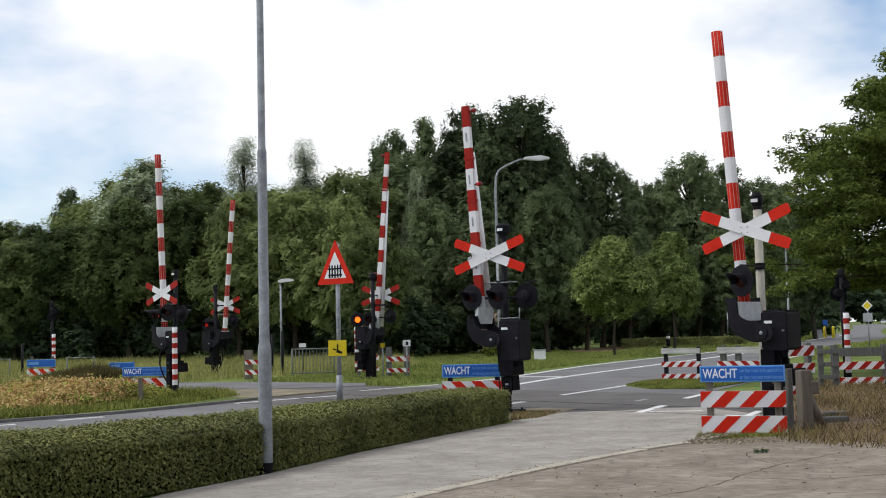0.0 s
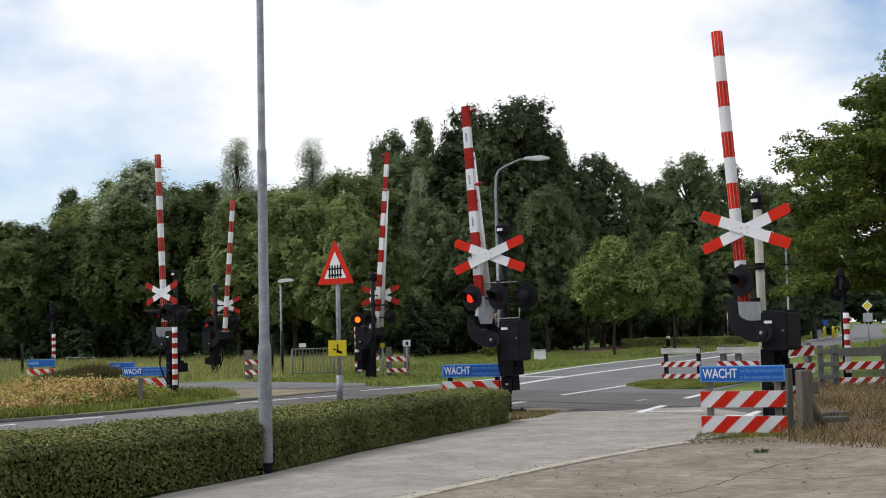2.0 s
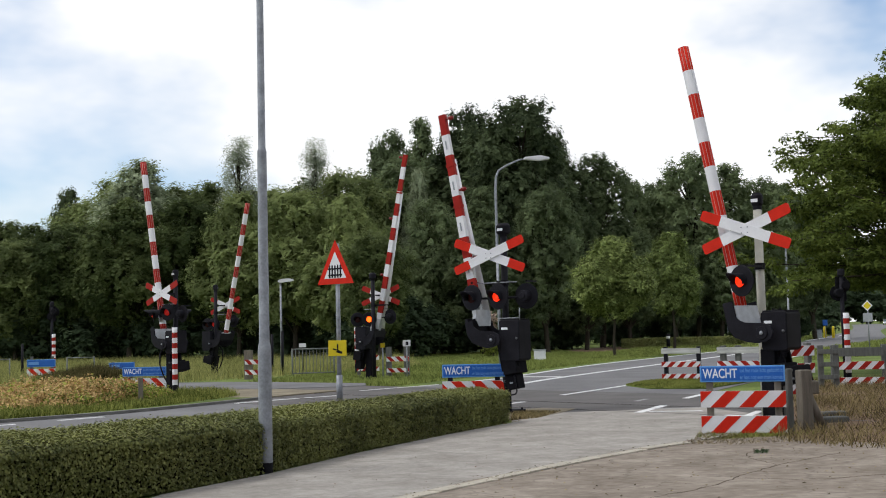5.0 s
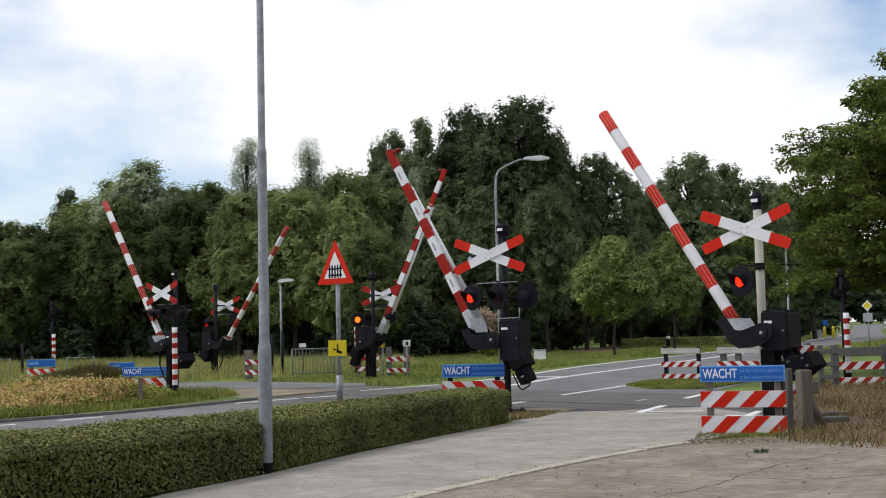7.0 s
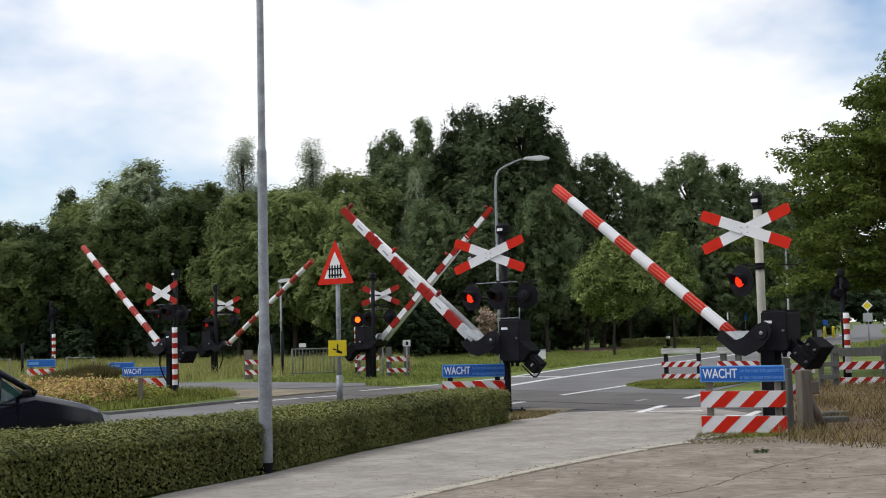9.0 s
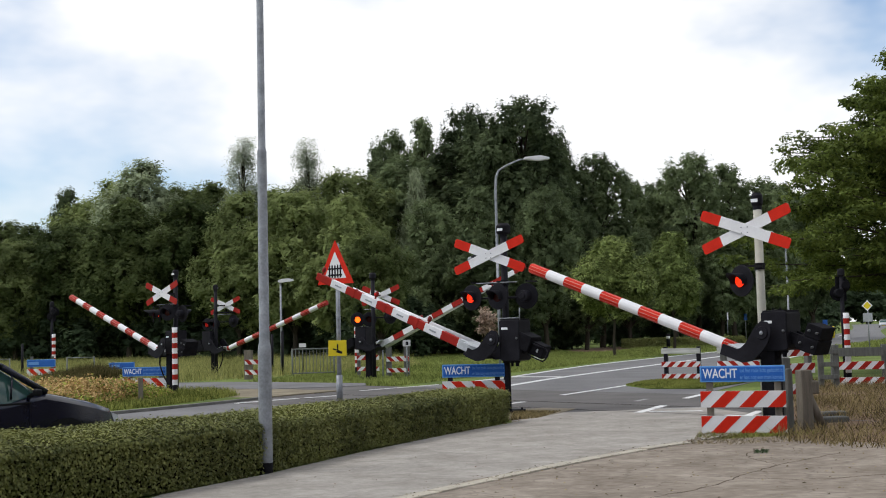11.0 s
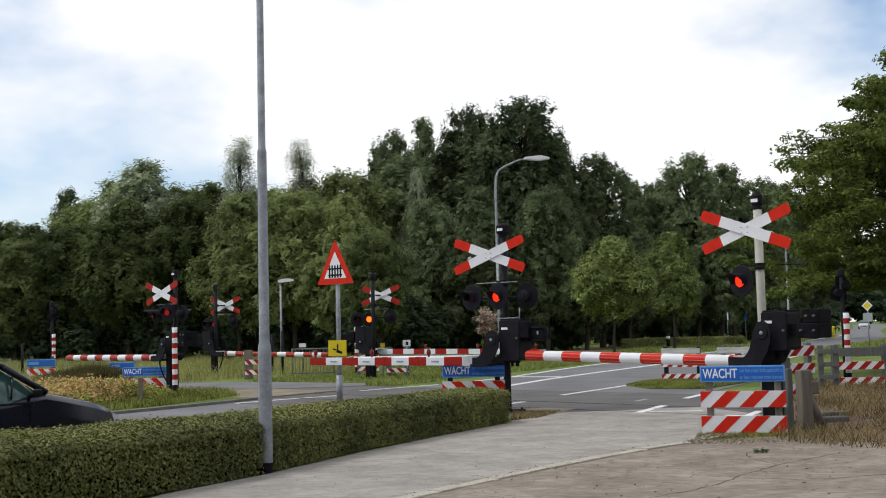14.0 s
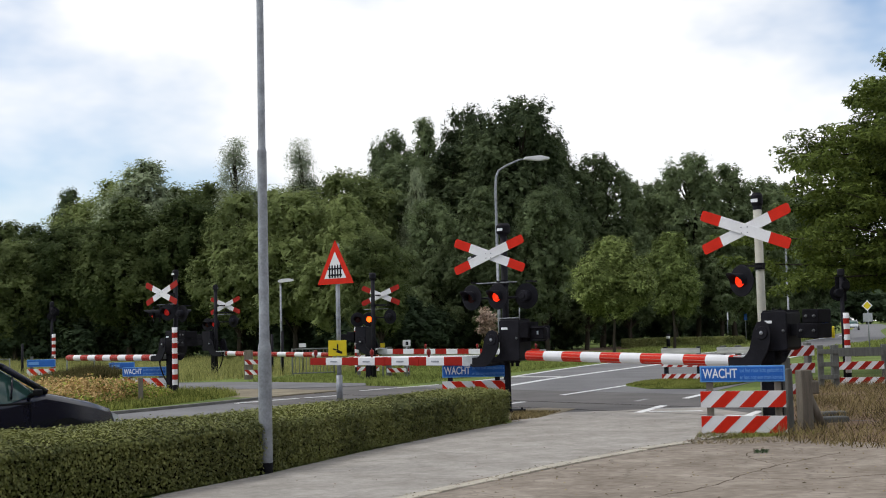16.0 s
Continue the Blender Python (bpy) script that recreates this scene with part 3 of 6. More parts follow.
def lamp_unit(parent, x, y, z, yaw, lens_mat, blink, r=0.225):
    """A round black signal head with backing board, visor and a bulb that comes forward when it burns."""
    base = pose(x, y, z, 0, 0, yaw)
    bm = bmesh.new()
    lathe(bm, [(0.0, -0.19), (0.05, -0.19), (0.06, -0.17), (0.095, -0.165), (0.1, -0.15), (0.105, -0.02), (0.125, -0.018), (r, -0.012), (r + 0.004, -0.004), (r - 0.004, 0.004), (0.1, 0.006), (0.1, 0.012), (0.0, 0.012)], axis="Y", sides=28, hard=True)
    head = part("signal_head", bm, BLACK, parent, "round black signal lamp with a visor", base)
    bm = bmesh.new()
    k, rows = 14, []
    for i in range(k + 1):
        an = math.radians(-25 + 230 * i / k)
        ln = 0.27 * (0.4 + 0.6 * max(0.0, math.sin(an)))
        rows.append([bm.verts.new((rr * math.cos(an), yy, rr * math.sin(an))) for rr, yy in ((0.105, 0.0), (0.107, ln), (0.114, ln), (0.112, 0.0))])
    for p, q in zip(rows, rows[1:]):
        for e in range(3):
            bm.faces.new((p[e], p[e + 1], q[e + 1], q[e])).smooth = e != 1
    part("visor", bm, BLACK, head)
    part("lens", shape(lathe, [(0.0, 0.03), (0.05, 0.028), (0.095, 0.014)], axis="Y", sides=20), LENS, head)
    if blink:
        bulb = part("bulb", shape(lathe, [(0.0, 0.006), (0.05, 0.003), (0.09, -0.006), (0.0, -0.008)], axis="Y", sides=20), lens_mat, head, "red lamp disc")
        BULBS.append((bulb, blink, (0, 0, 0), (0, 0.04, 0)))
    return head


def cross_sign(parent, x, y, z, half=0.745, w=0.158, slope=20.5, front=-1, red=RED):
    """Two crossed boards, white with red ends and rounded tips."""
    for i, sg in enumerate((-front, front)):
        bm = bmesh.new()
        c, s_ = math.cos(radians(slope)), math.sin(radians(slope)) * sg
        r, k = 0.035, half * 0.56
        end = [(k, -w / 2), (half - r, -w / 2), (half - r * 0.3, -w / 2 + r * 0.3), (half, -w / 2 + r), (half, w / 2 - r), (half - r * 0.3, w / 2 - r * 0.3), (half - r, w / 2), (k, w / 2)]
        for ring, mi in (([(-u, v) for u, v in end], 1), ([(-k, -w / 2), (k, -w / 2), (k, w / 2), (-k, w / 2)], 0), (end, 1)):
            prism(bm, [(u * c - v * s_, u * s_ + v * c) for u, v in ring], -0.008, 0.008, mi)
        brd = part("cross_board", bm, [WHITE, red], parent, "white crossing board with red ends", pose(x, y + i * 0.022, z))
        if i:
            for bx, bz in ((-0.05, 0.03), (0.05, 0.03), (-0.05, -0.05), (0.05, -0.05)):
                part("bolt", shape(tube, (bx, 0.006, bz), (bx, 0.014, bz), 0.01, sides=8), GALV, brd)


def striped_bar(bm, L, v, start, section, taper=0.07, stripe=0.385, slots=False):
    """One closed bar along X whose bands alternate from the red tip; section is a ring of (y, z)."""
    xs = [L]
    while xs[-1] > start + 0.01:
        xs.append(max(start, xs[-1] - stripe))
    rings = []
    for x in xs:
        k = 1 - taper * (x - start) / (L - start)
        rings.append([bm.verts.new((x, y, v + z * k)) for y, z in section])
    n = len(section)
    for i, (p, q) in enumerate(zip(rings, rings[1:])):
        for k in range(n):
            f = bm.faces.new((p[k], p[(k + 1) % n], q[(k + 1) % n], q[k]))
            f.smooth = n > 6
            f.material_index = (i + 1) % 2 if not (slots and i % 2 == 0 and k % 2) else 2
    bm.faces.new(rings[0]).material_index = 1
    bm.faces.new(rings[-1][::-1])


def barrier(at, axle, theta, side, L, v, kind, angles, lamps, label, mast=BLACK, cross_z=2.72, cross_x=0.2, top=3.32, mx=0.1, bell_r=0.085, col=0.09, front=-1, red=RED, boom_red=RED_BOOM, gx=0.0, drop=0.0, cable=False):
    """A barrier at a mast foot. The boom hangs in a forked gooseneck whose cheeks turn about an axle on both sides of the drive cabinet."""
    h = Vector((side * math.cos(radians(theta)), -side * math.sin(radians(theta))))
    rz = math.degrees(math.atan2(h.y, h.x))
    b = thing("level_crossing_barrier", pose(at[0], at[1], 0, 0, 0, rz), label, "barrier", "barriers of the level crossing")
    ax, ay, zp = axle
    my = -0.24
    # near-side boards and lamps shifted towards the camera, to cover the boom in view
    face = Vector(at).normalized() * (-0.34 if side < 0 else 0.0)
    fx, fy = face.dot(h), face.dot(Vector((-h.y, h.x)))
    x0, x1, y0, y1 = ax - 0.31 + gx, ax + 0.09 + gx, ay - 0.21, ay + 0.21
    zb, zt = zp - 0.255 - drop, 1.635
    cx = ax + 0.02 + gx
    part("base_column", boxes((cx - col, cx + col, ay + 0.08 - col, ay + 0.08 + col, 0.06, zb + 0.02), bevel=0.012), DARK, b)
    bm = boxes((cx - 0.2, cx + 0.2, ay - 0.2, ay + 0.3, -0.02, 0.07), bevel=0.01)
    for px in (-0.15, 0.15):
        for py in (-0.15, 0.25):
            tube(bm, (cx + px, ay + py, 0.06), (cx + px, ay + py, 0.1), 0.018, sides=6)
    part("foot_plate", bm, DARK, b)
    bm = bmesh.new()
    fs = prism(bm, [(x0, zb + 0.03), (x0 + 0.05, zb), (x1 - 0.04, zb), (x1, zb + 0.04), (x1, zt - 0.02), (x1 - 0.03, zt), (x0 + 0.02, zt), (x0, zt - 0.02)], y0, y1)
    bmesh.ops.bevel(bm, geom=list({e for f in fs for e in f.edges}), offset=0.014, segments=2, affect="EDGES", profile=0.5)
    gear = part("gear_box", bm, BLACK, b, "black steel drive cabinet")
    part("lid", boxes((x0 + 0.004, x1 - 0.02, y0 + 0.01, y1 - 0.01, zt, zt + 0.016), bevel=0.006), BLACK, gear)
    bm = boxes((x1 - 0.2, x1 - 0.1, ay - 0.05, ay + 0.05, zt + 0.012, zt + 0.03), bevel=0.006)
    for px in (x1 - 0.22, x1 - 0.1):
        tube(bm, (px, ay, zt), (px + 0.02, ay, zt + 0.05), 0.012, sides=6)
    part("lifting_eye", bm, DARK, gear)
    part("label_plate", boxes((x1 - 0.17, x1 - 0.05, y1, y1 + 0.004, 1.465, 1.505)), LETTER, gear, "small white plate")
    for px in (x0 + 0.012, x1 - 0.02):
        part("door_seam", boxes((px, px + 0.005, y1, y1 + 0.004, zb + 0.06, zt - 0.04)), DARK, gear)
    if kind == "flat":
        bm = bmesh.new()
        tube(bm, (x0, y1 - 0.03, zt + 0.03), (x1, y1 - 0.03, zt + 0.03), 0.01, sides=6)
        tube(bm, (x0, y1 - 0.03, zt), (x0, y1 - 0.03, zt + 0.2), 0.01, sides=6)
        tube(bm, (x1, y1 - 0.03, zt), (x1, y1 - 0.03, zt + 0.03), 0.01, sides=6)
        part("lid_rail", bm, GALV, gear, "thin grey rail on the cabinet lid")
    for px, r in ((x0 + 0.1, 0.05), (x0 + 0.2, 0.035), (x1 - 0.07, 0.045)):
        part("cable_gland", shape(lathe, [(r * 1.1, 0.01), (r * 1.1, -0.03), (r * 0.7, -0.035), (r * 0.6, -0.09), (0.0, -0.095)], (px, ay + 0.12, zb), "Z", 12, hard=True), DARK, gear)
    part("lock", shape(lathe, [(0.0, 0.012), (0.02, 0.012), (0.024, 0.0), (0.0, 0.0)], (x0 + 0.06, y1, zp + 0.02), "Y", 10), GALV_DIM, gear)
    if cable:
        bm = bmesh.new()
        run = [(x1 - 0.02, y1 + 0.02, zp - 0.05), (x1 + 0.16, y1 + 0.05, zp - 0.25), (x1 + 0.17, y1 + 0.05, zp - 0.55), (x1 + 0.08, y1, zp - 0.85), (cx, ay + 0.1, zp - 1.15)]
        for p, q in zip(run, run[1:]):
            tube(bm, p, q, 0.022, sides=8)
        part("cable", bm, BLACK, gear)
    part("mast", shape(tube, (mx, my, 0.0), (mx, my, top - 0.2), 0.066, 0.062, 18), mast, b, "round steel mast")
    bm = bmesh.new()
    lathe(bm, [(0.0, 0.24), (bell_r * 0.7, 0.235), (bell_r, 0.19), (bell_r, 0.07), (bell_r * 0.8, 0.04), (0.065, 0.03), (0.065, -0.02), (0.0, -0.02)], (mx, my, top - 0.2), sides=18, hard=True)
    bell = part("bell", bm, BLACK, b, "black warning bell on the mast top")
    part("bell_plate", boxes((mx - 0.055, mx + 0.055, my + bell_r, my + bell_r + 0.005, top - 0.11, top - 0.06)), LETTER, bell)
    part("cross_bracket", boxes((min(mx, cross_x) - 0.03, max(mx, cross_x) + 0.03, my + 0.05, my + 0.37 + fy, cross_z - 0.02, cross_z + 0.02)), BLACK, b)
    bm = bmesh.new()
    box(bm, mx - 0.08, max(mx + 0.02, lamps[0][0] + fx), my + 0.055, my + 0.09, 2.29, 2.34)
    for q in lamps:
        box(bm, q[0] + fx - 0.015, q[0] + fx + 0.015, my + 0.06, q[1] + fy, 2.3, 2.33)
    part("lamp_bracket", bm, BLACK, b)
    part("clip_ring", shape(lathe, [(0.064, -0.05), (0.078, -0.05), (0.078, 0.05), (0.064, 0.05)], (mx, my, 2.32), sides=16, hard=True), BLACK, b)
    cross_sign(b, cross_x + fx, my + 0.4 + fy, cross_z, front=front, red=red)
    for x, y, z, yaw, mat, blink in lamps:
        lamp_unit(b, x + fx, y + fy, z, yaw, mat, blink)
    xs = [q[0] + fx for q in lamps]
    if len(lamps) > 1:
        bm = bmesh.new()
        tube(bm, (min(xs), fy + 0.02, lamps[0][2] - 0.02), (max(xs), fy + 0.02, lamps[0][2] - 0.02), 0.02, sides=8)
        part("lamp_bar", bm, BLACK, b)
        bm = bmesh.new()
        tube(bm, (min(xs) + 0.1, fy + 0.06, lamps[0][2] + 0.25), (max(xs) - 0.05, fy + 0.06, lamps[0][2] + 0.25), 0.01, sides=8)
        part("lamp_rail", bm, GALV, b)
    # the swinging part: gooseneck cheeks, saddle, boom and counterweight; its own origin is the axle
    start = 0.46
    bm = bmesh.new()
    w = -v
    cheek = [(-0.13, 0.02), (-0.1, 0.12), (-0.02, 0.17), (0.07, 0.15), (0.13, 0.05), (0.2, -w * 0.55), (0.25, -w + 0.11), (0.3, -w + 0.068), (0.54, -w + 0.068), (0.54, -w - 0.09), (0.16, -w - 0.085), (0.02, -w - 0.01), (-0.08, -w * 0.6), (-0.125, -0.12)]
    if kind == "flat":
        cheek = [(min(x, 0.4), z) for x, z in cheek]
    for ya, yb in ((-0.36, -0.33), (0.33, 0.36)):
        fs = prism(bm, cheek, ya, yb)
        lathe(bm, [(0.0, yb + 0.02), (0.085, yb + 0.02), (0.095, yb), (0.095, ya), (0.085, ya - 0.02), (0.0, ya - 0.02)], (0, 0, 0), "Y", 18, hard=True)
    box(bm, 0.22, 0.46, -0.331, 0.331, v - 0.085, v - 0.04)
    arm = part("boom_arm", bm, BLACK, b, "black forked gooseneck arm carrying a striped boom")
    for yb in (-0.393, 0.38):
        part("axle_cap", shape(lathe, [(0.0, 0.014), (0.024, 0.013), (0.03, 0.0), (0.0, 0.0)], (0, yb, 0), "Y", 12), GALV, arm, "bright steel axle cap")
    if kind == "round":
        bm = boxes((0.2, 0.475, -0.328, 0.328, v + 0.07, v + 0.084))
        prism(bm, [(0.455, v - 0.09), (0.475, v - 0.09), (0.475, v + 0.09), (0.455, v + 0.09)], -0.1, 0.1)
    else:
        bm = bmesh.new()
        prism(bm, [(0.3, -0.2), (0.46, -0.27), (0.58, -0.24), (0.6, 0.0), (0.58, 0.24), (0.46, 0.27), (0.3, 0.2)], v + 0.088, v + 0.102, plane="XY")
        for sg in (-1, 1):
            prism(bm, [(0.44, v + 0.02), (0.6, v + 0.085), (0.44, v + 0.1)], sg * 0.25 - 0.008, sg * 0.25 + 0.008)
    part("saddle", bm, CLAMP, arm, "pale steel saddle plate")
    if kind == "flat":
        bm = bmesh.new()
        box(bm, 0.42, 0.78, -0.052, 0.052, v - 0.085, v + 0.085, 0.006)
        part("sleeve", bm, CLAMP, arm, "grey steel boom sleeve")
        start = 0.76
    # counterweight behind the axle, on a neck that passes through the cabinet
    part("neck", boxes((-0.56, 0.0, -0.12, -0.08, -0.04, 0.12), (-0.56, 0.0, 0.08, 0.12, -0.04, 0.12)), DARK, arm)
    if kind == "round":
        for i, (xa, xb, za, zc, hw) in enumerate(((-0.77, -0.46, -0.07, 0.135, 0.22), (-0.77, -0.53, 0.139, 0.33, 0.2))):
            blk = part("counterweight", boxes((xa, xb, -hw, hw, za, zc), bevel=0.014), DARK, arm, "black cast counterweight")
            for px in (xa + 0.06, xb - 0.06):
                part("bolt", shape(lathe, [(0.0, 0.03), (0.018, 0.028), (0.022, 0.0)], (px, hw, (za + zc) / 2), "Y", 8), GALV_DIM, arm)
    else:
        part("counterweight", boxes((-0.64, -0.36, -0.2, 0.2, 0.02, 0.3), bevel=0.016), DARK, arm, "black cast counterweight")
        part("counterweight", boxes((-0.9, -0.645, -0.13, 0.13, 0.0, 0.23), bevel=0.014), DARK, arm, "black cast counterweight")
        bm = bmesh.new()
        for p, q in (((-0.66, 0.2), (-0.95, 0.2)), ((-0.95, 0.2), (-0.99, 0.16)), ((-0.99, 0.16), (-0.99, 0.02)), ((-0.99, 0.02), (-0.95, -0.02)), ((-0.95, -0.02), (-0.66, -0.02))):
            tube(bm, (p[0], 0.15, p[1]), (q[0], 0.15, q[1]), 0.013, sides=6)
        part("guard_loop", bm, BLACK, arm, "bent black guard bar")
        part("weight_plate", boxes((-0.8, -0.77, 0.13, 0.136, 0.08, 0.14)), GALV, arm)
    bm = bmesh.new()
    if kind == "round":
        ring = [radians(k * 36 + d) for k in range(10) for d in (0, 31)]
        striped_bar(bm, L, v, start, [(0.086 * math.cos(q), 0.086 * math.sin(q)) for q in ring], 0.0, slots=True)
    else:
        striped_bar(bm, L, v, start, [(-0.04, -0.08), (0.04, -0.08), (0.045, -0.07), (0.045, 0.07), (0.04, 0.08), (-0.04, 0.08)], 0.14)
    part("boom", bm, [WHITE, boom_red if kind == "round" else RED_DULL, SILVER_LINE], arm, "red and white striped boom")
    if kind == "flat":
        out = 0.27 if side < 0 else 0.14
        a_, b_ = Vector((0.5, out * side, v + (0.04 if side < 0 else -0.1))), Vector((L * 0.8, 0.06 * side, v + (0.05 if side < 0 else -0.06)))
        bm = bmesh.new()
        tube(bm, a_, b_, 0.062, 0.035, 12)
        part("stay_bar", bm, WHITE, arm, "white stiffening bar")
        for q in [(L - 0.385 * (k + 0.5)) / L for k in (2, 4, 6)]:
            c = a_.lerp(b_, min(1.0, (q * L - 0.5) / (L * 0.8 - 0.5)))
            bm = bmesh.new()
            tube(bm, (c.x, 0, v), (c.x, c.y, c.z), 0.014, sides=6)
            box(bm, c.x - 0.025, c.x + 0.025, -0.052, 0.052, v - 0.082, v + 0.082)
            part("stay_clip", bm, RED_DULL, arm)
        for q in [L - 0.385 * (k + 0.5) for k in (1, 3, 5, 7)]:
            part("grip", boxes((q - 0.08, q + 0.08, 0.045, 0.055, v - 0.016, v + 0.012), bevel=0.003), GREYSTEEL, arm, "small grey grip")
        for q, blink in ((L - 0.1, ""), (L * 0.66, "left"), (L * 0.36, "")):
            bm = bmesh.new()
            tube(bm, (q, 0, v + 0.05), (q, 0, v + 0.14), 0.018, sides=8)
            lathe(bm, [(0.0, -0.06), (0.022, -0.054), (0.037, -0.036), (0.041, 0.0), (0.037, 0.036), (0.022, 0.054), (0.0, 0.06)], (q, 0, v + 0.165), "Z", 14)
            part("boom_light", bm, BOOM_LENS, arm, "small round red boom light")
            if blink:
                glow = part("bulb", shape(lathe, [(0.0, 0.006), (0.03, 0.0), (0.0, -0.006)], axis="Y", sides=14), GLOW_DIM, arm, "red lamp disc", pose(q, 0, v + 0.165))
                BULBS.append((glow, blink, (q, 0, v + 0.165), (q, 0.044 * (1 if side < 0 else -1), v + 0.165)))
    BOOMS.append((arm, axle, angles))
    return b


TIMES = (0.0, 4.15, 4.55, 6.3, 7.0, 8.0, 9.0, 9.2, 11.3, 12.0, 12.5, 13.0, 13.4, 13.7, 16.0)


def swing(a):
    """Boom angles: up, then the eleven fitted ones, with a soft start and end."""
    return [a[0], a[0], a[0] - 2.6, *a[1:10], (a[9] * 0.28 + a[10] * 0.72), a[10], a[10]]


A_NEAR = swing([86.2, 64.6, 56.9, 47.2, 38.0, 36.2, 17.4, 11.5, 7.5, 4.3, 1.3])
A_MID = swing([86.8, 69.6, 62.3, 51.6, 41.9, 40.3, 20.3, 15.2, 11.2, 6.7, 0.3])
A_LEFT = swing([86.8, 64.1, 55.7, 46.6, 37.4, 35.1, 17.5, 11.4, 7.9, 4.2, 0.1])
A_CYCLE = swing([84.4, 61.2, 53.9, 45.0, 35.8, 34.1, 15.8, 9.8, 6.1, 2.4, -1.2])
A_FAR = swing([84.3, 69.4, 63.1, 52.6, 43.6, 41.0, 20.6, 12.9, 9.0, 4.3, -0.6])

barrier((4.624, 17.08), (-0.359, 0.248, 1.336), 43.4, -1, 4.551, -0.42, "round", A_NEAR, [(0.18, 0.14, 2.09, -14, GLOW, "near")],
        "footpath barrier with cream mast, crossed boards and one lamp", CREAM, 2.83, 0.07, 3.39, mx=0.08, front=1, col=0.11)
MID = barrier((1.034, 20.9), (-0.187, 0.377, 1.295), 32.0, -1, 4.258, -0.38, "flat", A_MID, [(0.53, 0.14, 2.05, -10, GLOW, "mid_left"), (0.0, 0.14, 2.05, -10, GLOW, "mid_right"), (-0.45, -0.1, 2.05, 180, GLOW, "")],
              "black road barrier with crossed boards and paired lamps", BLACK, 2.79, 0.14, 3.37, mx=0.06, bell_r=0.13, col=0.035, gx=-0.16, drop=0.12)
barrier((-7.51, 31.8), (-0.491, 0.267, 1.296), 41.0, -1, 5.239, -0.37, "round", A_LEFT, [(0.6, 0.14, 2.12, -38, GLOW, "right"), (0.3, 0.14, 2.12, -38, GLOW, "left"), (-0.06, 0.14, 2.15, 26, GLOW_DIM, "right"), (-0.4, -0.1, 2.1, 180, GLOW, "")],
        "black cycle path barrier beside the shrub bed", BLACK, 2.67, 0.17, 3.3, front=1, red=RED_DULL, boom_red=RED_DULL, cable=True)
barrier((-8.124, 42.2), (-0.02, -0.244, 1.211), 31.8, 1, 5.201, -0.36, "round", A_CYCLE, [(0.5, 0.1, 2.0, 0, GLOW, ""), (-0.2, -0.14, 1.9, 188, GLOW_DIM, "right"), (-0.55, -0.14, 1.9, 188, GLOW_DIM, "left")],
        "black cycle path barrier across the track on grass", BLACK, 2.58, 0.04, 3.3, mx=-0.05, red=RED_DULL, boom_red=RED_DULL, gx=-0.2, cable=True)
barrier((-2.23, 36.5), (-0.273, 0.0, 1.194), 30.0, 1, 5.981, -0.32, "flat", A_FAR, [(0.55, 0.1, 1.95, 0, GLOW, ""), (-0.06, -0.16, 1.88, 206, GLOW_FAR, "right"), (-0.5, -0.16, 1.88, 206, GLOW_FAR, "left")],
        "black road barrier across the track with long boom", BLACK, 2.63, 0.16, 3.3, bell_r=0.11, mx=0.14, red=RED_DULL)
# small ball lamps and guard rails on the road barrier's mast
for x, z, mat in ((0.62, 2.76, GREYSTEEL), (0.54, 2.79, BLACK)):
    part("side_lamp", shape(lathe, [(0.0, 0.06), (0.05, 0.045), (0.065, 0.0), (0.05, -0.045), (0.0, -0.06)], (x, 0.0, z), "Z", 12), mat, MID, "small round side lamp")
part("side_lamp_arm", shape(tube, (0.06, -0.2, 2.77), (0.58, 0.0, 2.77), 0.012, sides=6), BLACK, MID)
# ---- wait signs, planks, posts
def wait_sign(m, w, h, z, boards, posts, label, lettering=True, board_w=None, post_mat=GREYWOOD, post_top=None, shift=0.14, lean=-1.0):
    """A blue board over red and white planks on posts; local +X along the board, front towards -Y."""
    t = thing("wait_sign", m, label, "sign", "blue waiting signs")
    for x in posts:
        part("post", boxes((x - 0.045, x + 0.045, 0.03, 0.12, -0.05, post_top or z + h), bevel=0.006), post_mat, t)
    pan = part("panel", boxes((0, w, 0.0, 0.028, z, z + h), bevel=0.004), BLUE_EDGE, t, "blue sign panel with white lettering")
    part("field", boxes((0.02, w - 0.02, -0.004, -0.0005, z + 0.018, z + h - 0.018)), BLUE, pan)
    if lettering:
        writing("WACHT", h * 0.82, pan, pose(0.04, -0.0045, z + h * 0.5, 90, 0, 0), LETTER, w * 0.41)
        writing("tot het rode licht gedoofd is", h * 0.36, pan, pose(w * 0.475, -0.0045, z + h * 0.7, 90, 0, 0), LETTER_DIM, w * 0.5)
        writing("er kan nog een trein komen", h * 0.36, pan, pose(w * 0.475, -0.0045, z + h * 0.28, 90, 0, 0), LETTER_DIM, w * 0.5)
    else:
        part("lettering_bar", boxes((0.06, w * 0.42, -0.007, -0.0042, z + h * 0.3, z + h * 0.7)), LETTER_DIM, pan)
    for z0, z1 in boards:
        bm = bmesh.new()
        striped_plank(bm, 0.0, board_w or w, z0, z1, -0.012, 0.028, pitch=0.37, shift=shift, lean=lean)
        part("plank", bm, [WHITE, RED], t, "white plank with slanting red bands")
    return t


